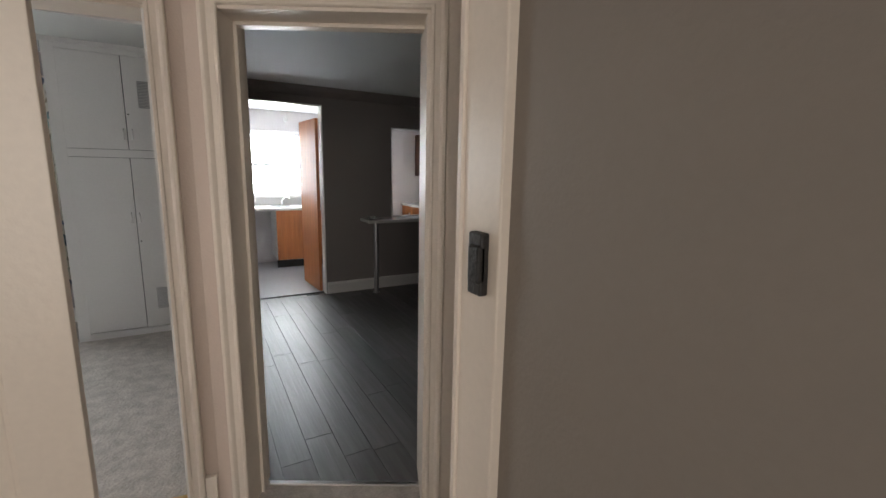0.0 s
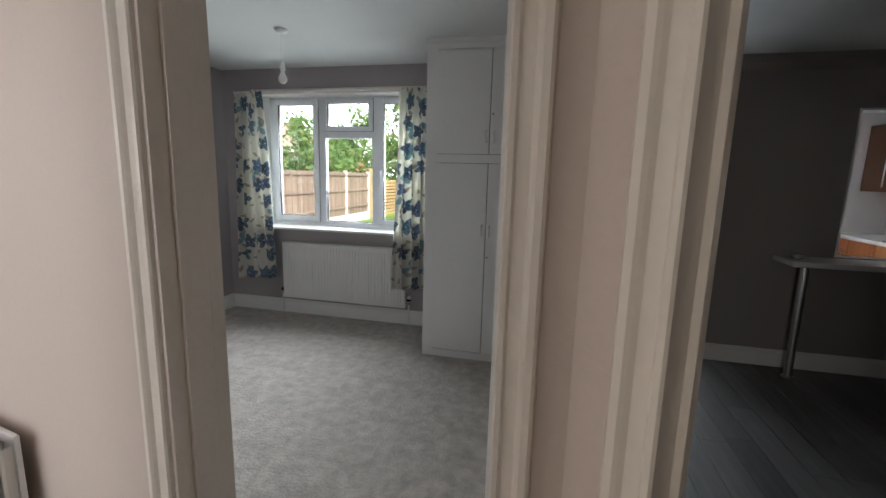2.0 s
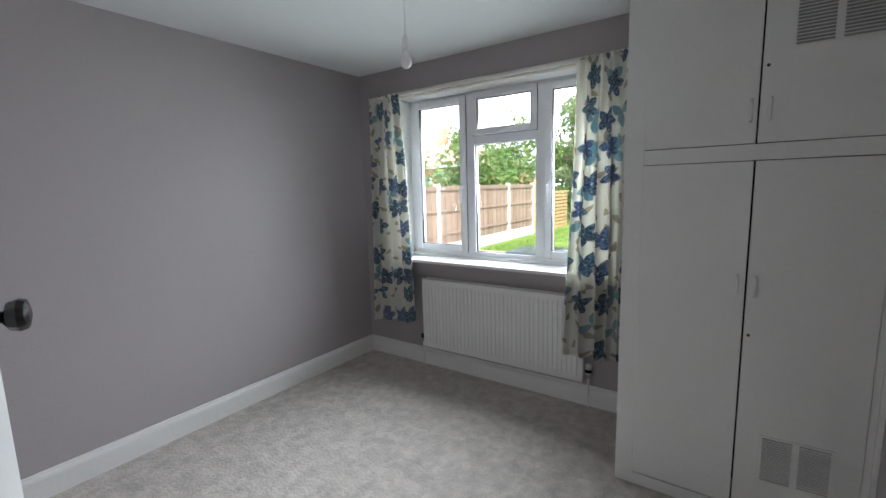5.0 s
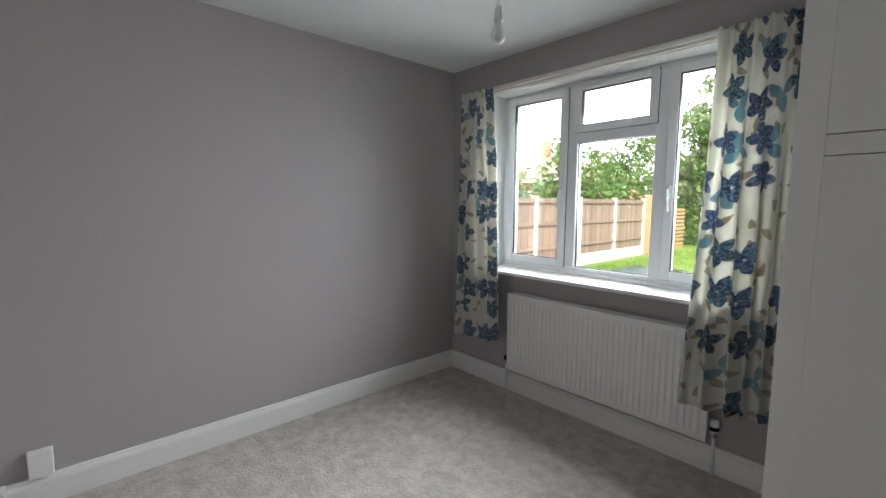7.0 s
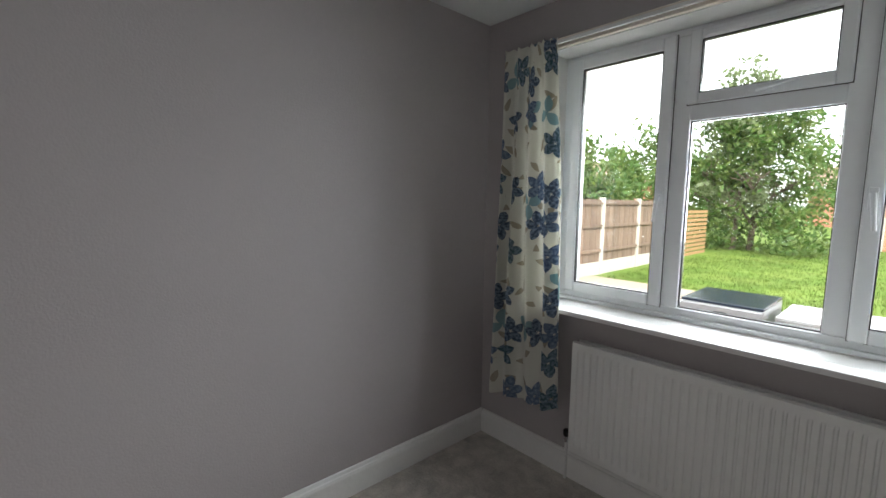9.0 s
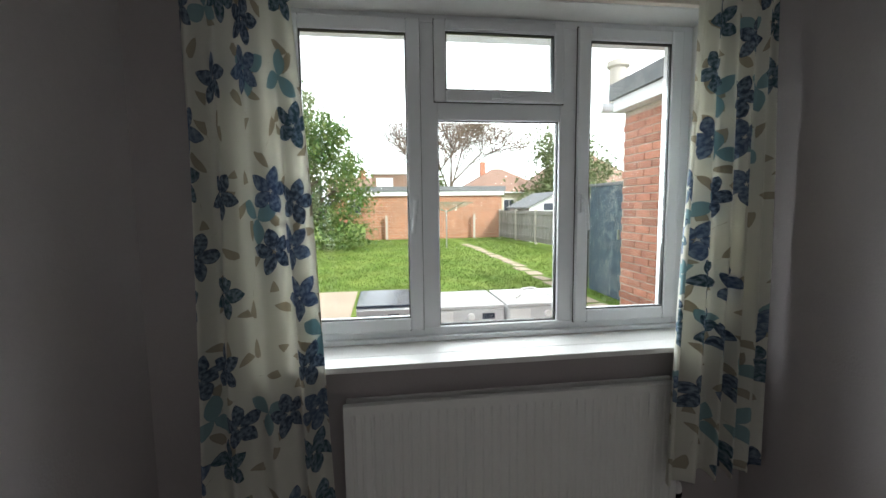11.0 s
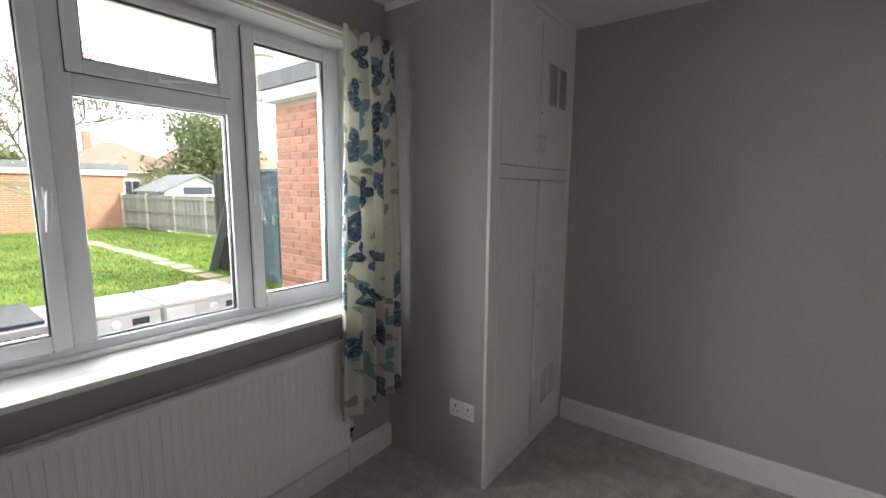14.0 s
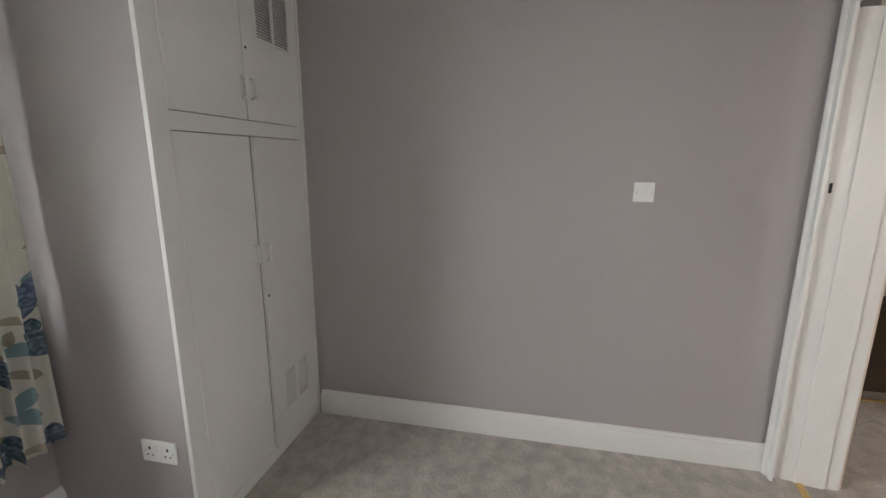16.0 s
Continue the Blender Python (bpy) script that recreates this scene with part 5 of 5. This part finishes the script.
# garage across the end of the garden
ga = thing("brick_garage", pose(-2.85, 25.0, G), "long low red brick garage with a white fascia", "garage")
part("wall", boxes((0, 6.3, 0, 3.0, 0, 2.0)), M_FARBRICK, ga)
part("fascia", boxes((-0.1, 6.4, -0.1, 0.0, 1.96, 2.17), bevel=0.01), M_FASCIA, ga)
part("roof", boxes((-0.15, 6.45, -0.14, 3.1, 2.17, 2.38)), M_FELT, ga)
for x in (0.9, 2.6, 4.9):
    part("concrete_stub", boxes((x, x + 0.09, -0.25, -0.15, 0, 1.1)), M_CONCRETE, ga)

# right boundary: silvered fence
fr = tagged(new("fence_right"), "silver grey weathered panel fence", "fence", kind="structure")
FENCE_R = pose(3.35, 24.9, G, 0, 0, -84)
for i in range(7):
    ob = part("post", boxes((i * 1.86 - 0.05, i * 1.86 + 0.05, -0.05, 0.05, 0, 1.32), bevel=0.006), M_CONCRETE, fr)
    ob.matrix_basis = FENCE_R
    if i < 6:
        for z in (0.2, 0.65, 1.12):
            ob = part("rail", boxes((i * 1.86 + 0.05, i * 1.86 + 1.81, -0.05, -0.02, z, z + 0.07)), M_FENCEGREY, fr)
            ob.matrix_basis = FENCE_R
silver = None
for i in range(6):
    for k in range(14):
        if silver is None:
            ob = part("board", boxes((0, 0.13, -0.01, 0.01, 0, 1.2)), M_FENCEGREY, fr)
            silver = ob.data
        else:
            ob = new("board", silver)
            ob.parent = fr
        ob.matrix_basis = FENCE_R @ pose(i * 1.86 + 0.05 + k * 0.126, 0.012 * (k % 2), 0.06)

# garden shed beyond the fence
shed = thing("summer_house", pose(3.75, 22.0, G), "white garden shed with a pitched grey roof", "shed")
part("wall", boxes((0, 2.2, 0, 2.6, 0, 1.40)), M_FASCIA, shed)
bm = sweep(B(), [(-0.15, 1.34), (1.1, 1.94), (2.35, 1.34), (2.35, 1.40), (1.1, 2.02), (-0.15, 1.40)], (0, -0.15, 0), (0, 2.7, 0), (1, 0, 0))
part("roof", bm, M_FELT, shed)
part("gable", sweep(B(), [(0, 1.40), (1.1, 1.93), (2.2, 1.40)], (0, 0, 0), (0, 0.05, 0), (1, 0, 0)), M_FASCIA, shed)
part("window", boxes((0.6, 1.6, -0.02, 0.0, 1.28, 1.55)), M_HOB, shed)

# rotary clothes line
cl = thing("clothes_line", pose(0.15, 20.4, G), "green folded rotary clothes line on a steel pole", "clothes line")
part("pole", rod(B(), (0, 0, 0), (0, 0, 1.35), 0.025, sides=10), M_STEEL, cl)
M_LINE = material("green_line_cord", (0.10, 0.19, 0.13), 0.7)
for a in range(4):
    x, y = math.cos(a * 1.571 + 0.4), math.sin(a * 1.571 + 0.4)
    part("arm", rod(B(), (0, 0, 1.28), (x * 1.15, y * 1.15, 1.62), 0.014, sides=8), M_LINE, cl)
bm = B()
for k in range(1, 9):
    r = 0.35 + 0.1 * k
    for a in range(4):
        p = [(r * math.cos((a + b) * 1.571 + 0.4), r * math.sin((a + b) * 1.571 + 0.4), 1.28 + 0.296 * r) for b in (0, 1)]
        rod(bm, *p, 0.005, sides=5)
part("cords", bm, M_LINE, cl)

# blue painted side gate, leaning board
gt = thing("side_gate", pose(1.45, 11.2, G), "dark blue flaking painted timber gate", "gate")
part("gate_leaf", boxes((0, 0.05, 0, 1.15, 0.02, 1.78), bevel=0.004), M_BLUEDOOR, gt)
part("gate_frame", boxes((-0.02, 0.0, 0.10, 0.62, 0.15, 1.58), bevel=0.004), M_BLUEDOOR, gt)
part("top_rail", boxes((-0.03, 0.08, -0.05, 1.20, 1.78, 1.82)), M_FELT, gt)
part("latch", boxes((-0.045, -0.02, 0.16, 0.20, 0.95, 1.1)), M_STEEL, gt)
M_TAR = material("black_tarred_board", (0.022, 0.024, 0.028), 0.6, vary=0.35, scale=6, grain=30, stretch=(4, 4, 0.5), bump=0.3, bump_scale=40, random=0.3)
tp = thing("tarred_fence_panel", pose(1.45, 12.42, G), "black tarred close boarded panel beside the gate", "fence panel")
for k in range(9):
    part("board", boxes((0.010 * (k % 2), 0.010 * (k % 2) + 0.02, k * 0.105, k * 0.105 + 0.112, 0.02, 1.76 + 0.012 * (k * 7 % 3)), bevel=0.002), M_TAR, tp)
lb = thing("leaning_board", pose(1.30, 13.45, G), "black bitumen board leaning against the tarred panel", "board")
ob = part("board", boxes((0, 0.7, -0.02, 0, 0, 1.85), bevel=0.003), M_FELT, lb)
ob.matrix_basis = pose(0, 0, 0.012, 31, 0, 0)


# houses beyond
def house(x, y, w, d, eaves, ridge, wall_m, label, hip=True, z=G):
    h = thing("house", pose(x, y, z), label, "house")
    part("wall", boxes((0, w, 0, d, 0, eaves)), wall_m, h)
    bm = B()
    o = 0.35
    c = [bm.verts.new(p) for p in ((-o, -o, eaves), (w + o, -o, eaves), (w + o, d + o, eaves), (-o, d + o, eaves))]
    k = d * 0.5 if hip else -o
    r = [bm.verts.new((k, d / 2, ridge)), bm.verts.new((w - k, d / 2, ridge))]
    for f in ((c[0], c[1], r[1], r[0]), (c[1], c[2], r[1]), (c[2], c[3], r[0], r[1]), (c[3], c[0], r[0]), tuple(c[::-1])):
        bm.faces.new(f)
    rf = part("roof", bm, M_TILE, h)
    part("chimney", boxes((w * 0.3, w * 0.3 + 0.5, d / 2 - 0.3, d / 2 + 0.3, ridge - 0.7, ridge + 0.7)), M_BRICK, rf)
    part("gutter", rod(B(), (-o, -o - 0.05, eaves), (w + o, -o - 0.05, eaves), 0.06, sides=8), M_FASCIA, h)
    for i in range(3):
        wx = w * (0.18 + 0.27 * i)
        for zz in ((0.9, 2.1),) if eaves < 4 else ((0.9, 2.1), (3.5, 4.6)):
            wi = part("window", boxes((wx, wx + 1.1, -0.03, 0.02, zz[0], zz[1])), M_FASCIA, h)
            part("pane", boxes((wx + 0.07, wx + 0.52, -0.04, -0.03, zz[0] + 0.07, zz[1] - 0.07), (wx + 0.58, wx + 1.03, -0.04, -0.03, zz[0] + 0.07, zz[1] - 0.07)), M_HOB, wi)
    return h


house(5.5, 46, 9, 8, 2.7, 5.3, M_RENDER, "bungalow with a hipped clay tile roof")
house(11.5, 40, 9, 8, 2.9, 6.6, M_RENDER, "cream rendered house with a hipped clay tile roof")
house(-6.5, 44.5, 8, 7, 2.7, 4.3, M_BRICK, "brick house with a tiled roof and dormer", hip=False)
dm = thing("dormer_house", pose(-2.9, 43.0, G + 2.75), "flat roofed brown dormer with white windows", "dormer")
part("wall", boxes((0, 3.2, 0, 2.5, -0.6, 1.5)), M_TILE, dm)
part("roof", boxes((-0.1, 3.3, -0.1, 2.6, 1.5, 1.62)), M_FASCIA, dm)
part("window", boxes((0.4, 1.8, -0.04, 0.0, 0.3, 1.2)), M_FASCIA, dm)
house(-19, 24, 7, 8, 2.6, 4.6, M_BRICK, "bungalow with a red tiled roof beyond the fence")

# kitchen extension outside: brick wall laid in stretcher courses, flat roof
ex = tagged(new("extension_wall"), "red brick kitchen extension wall with pale mortar", "wall", kind="structure")
EXW, EXE = 0.31, 9.44
part("mortar", boxes((EXW + 0.008, 0.45, N + 0.26, EXE - 0.008, G, 2.33), (0.45, 5.05, KN + 0.2, EXE - 0.008, G, 1.0)), M_MORTAR, ex)
part("eaves_board", boxes((0.20, 5.1, N + 0.26, EXE + 0.02, 2.33, 2.45), bevel=0.006), M_FASCIA, ex, "white fascia board")
part("flat_roof", boxes((0.17, 5.1, N + 0.26, EXE + 0.05, 2.452, 2.60)), M_FELT, ex, "grey felt flat roof edge")
part("gutter", rod(B(), (0.10, EXE + 0.07, 2.39), (0.32, EXE + 0.07, 2.39), 0.05, sides=12), M_FASCIA, ex)
part("downpipe", rod(B(), (0.42, EXE + 0.09, 0), (0.42, EXE + 0.09, 2.3), 0.035, sides=12), M_FASCIA, ex)
part("flue", lathe(B(), [(0.10, 0), (0.10, 0.42), (0.13, 0.44), (0.13, 0.5), (0.09, 0.52)], Matrix.Translation((0.75, EXE + 0.9, 2.62))), M_CONCRETE, ex)
structure("house_eaves", boxes((-4.5, 0.17, N + 0.26, N + 0.70, 2.26, 2.34)), M_FASCIA, "white house soffit above the window", "soffit")
brick_mesh = None
rng_b = random.Random(2)
for c in range(31):
    z = G + 0.005 + c * 0.0752
    y = N + 0.27 + (0.1125 if c % 2 else 0)
    while y < EXE - 0.05:
        if c >= 6:
            if brick_mesh is None:
                ob = part("brick", boxes((0, 0.1, 0, 0.2135, 0, 0.0642), bevel=0.004), M_BRICK, ex)
                brick_mesh = ob.data
            else:
                ob = new("brick", brick_mesh)
                ob.parent = ex
            ob.matrix_basis = pose(EXW + rng_b.uniform(-0.002, 0.002), min(y, EXE - 0.2135), z)
        y += 0.225

# living room floor planks
plank_mesh = None
rng_p = random.Random(3)
for i in range(27):
    x = 0.45 + i * 0.152
    y = 3.2 - rng_p.uniform(0, 1.0)
    while y < LN:
        y1 = min(y + 1.22, LN + 0.09)
        if plank_mesh is None:
            ob = part("plank", boxes((0, 0.150, 0, 1.218, -0.008, 0), bevel=0.0008), M_PLANK, bpy.data.objects["floor_living"])
            plank_mesh = ob.data
        else:
            ob = new("plank", plank_mesh)
            ob.parent = bpy.data.objects["floor_living"]
        ob.matrix_basis = Matrix.LocRotScale((x, y, -0.005), None, (1, (y1 - y) / 1.22, 1))
        y += 1.22
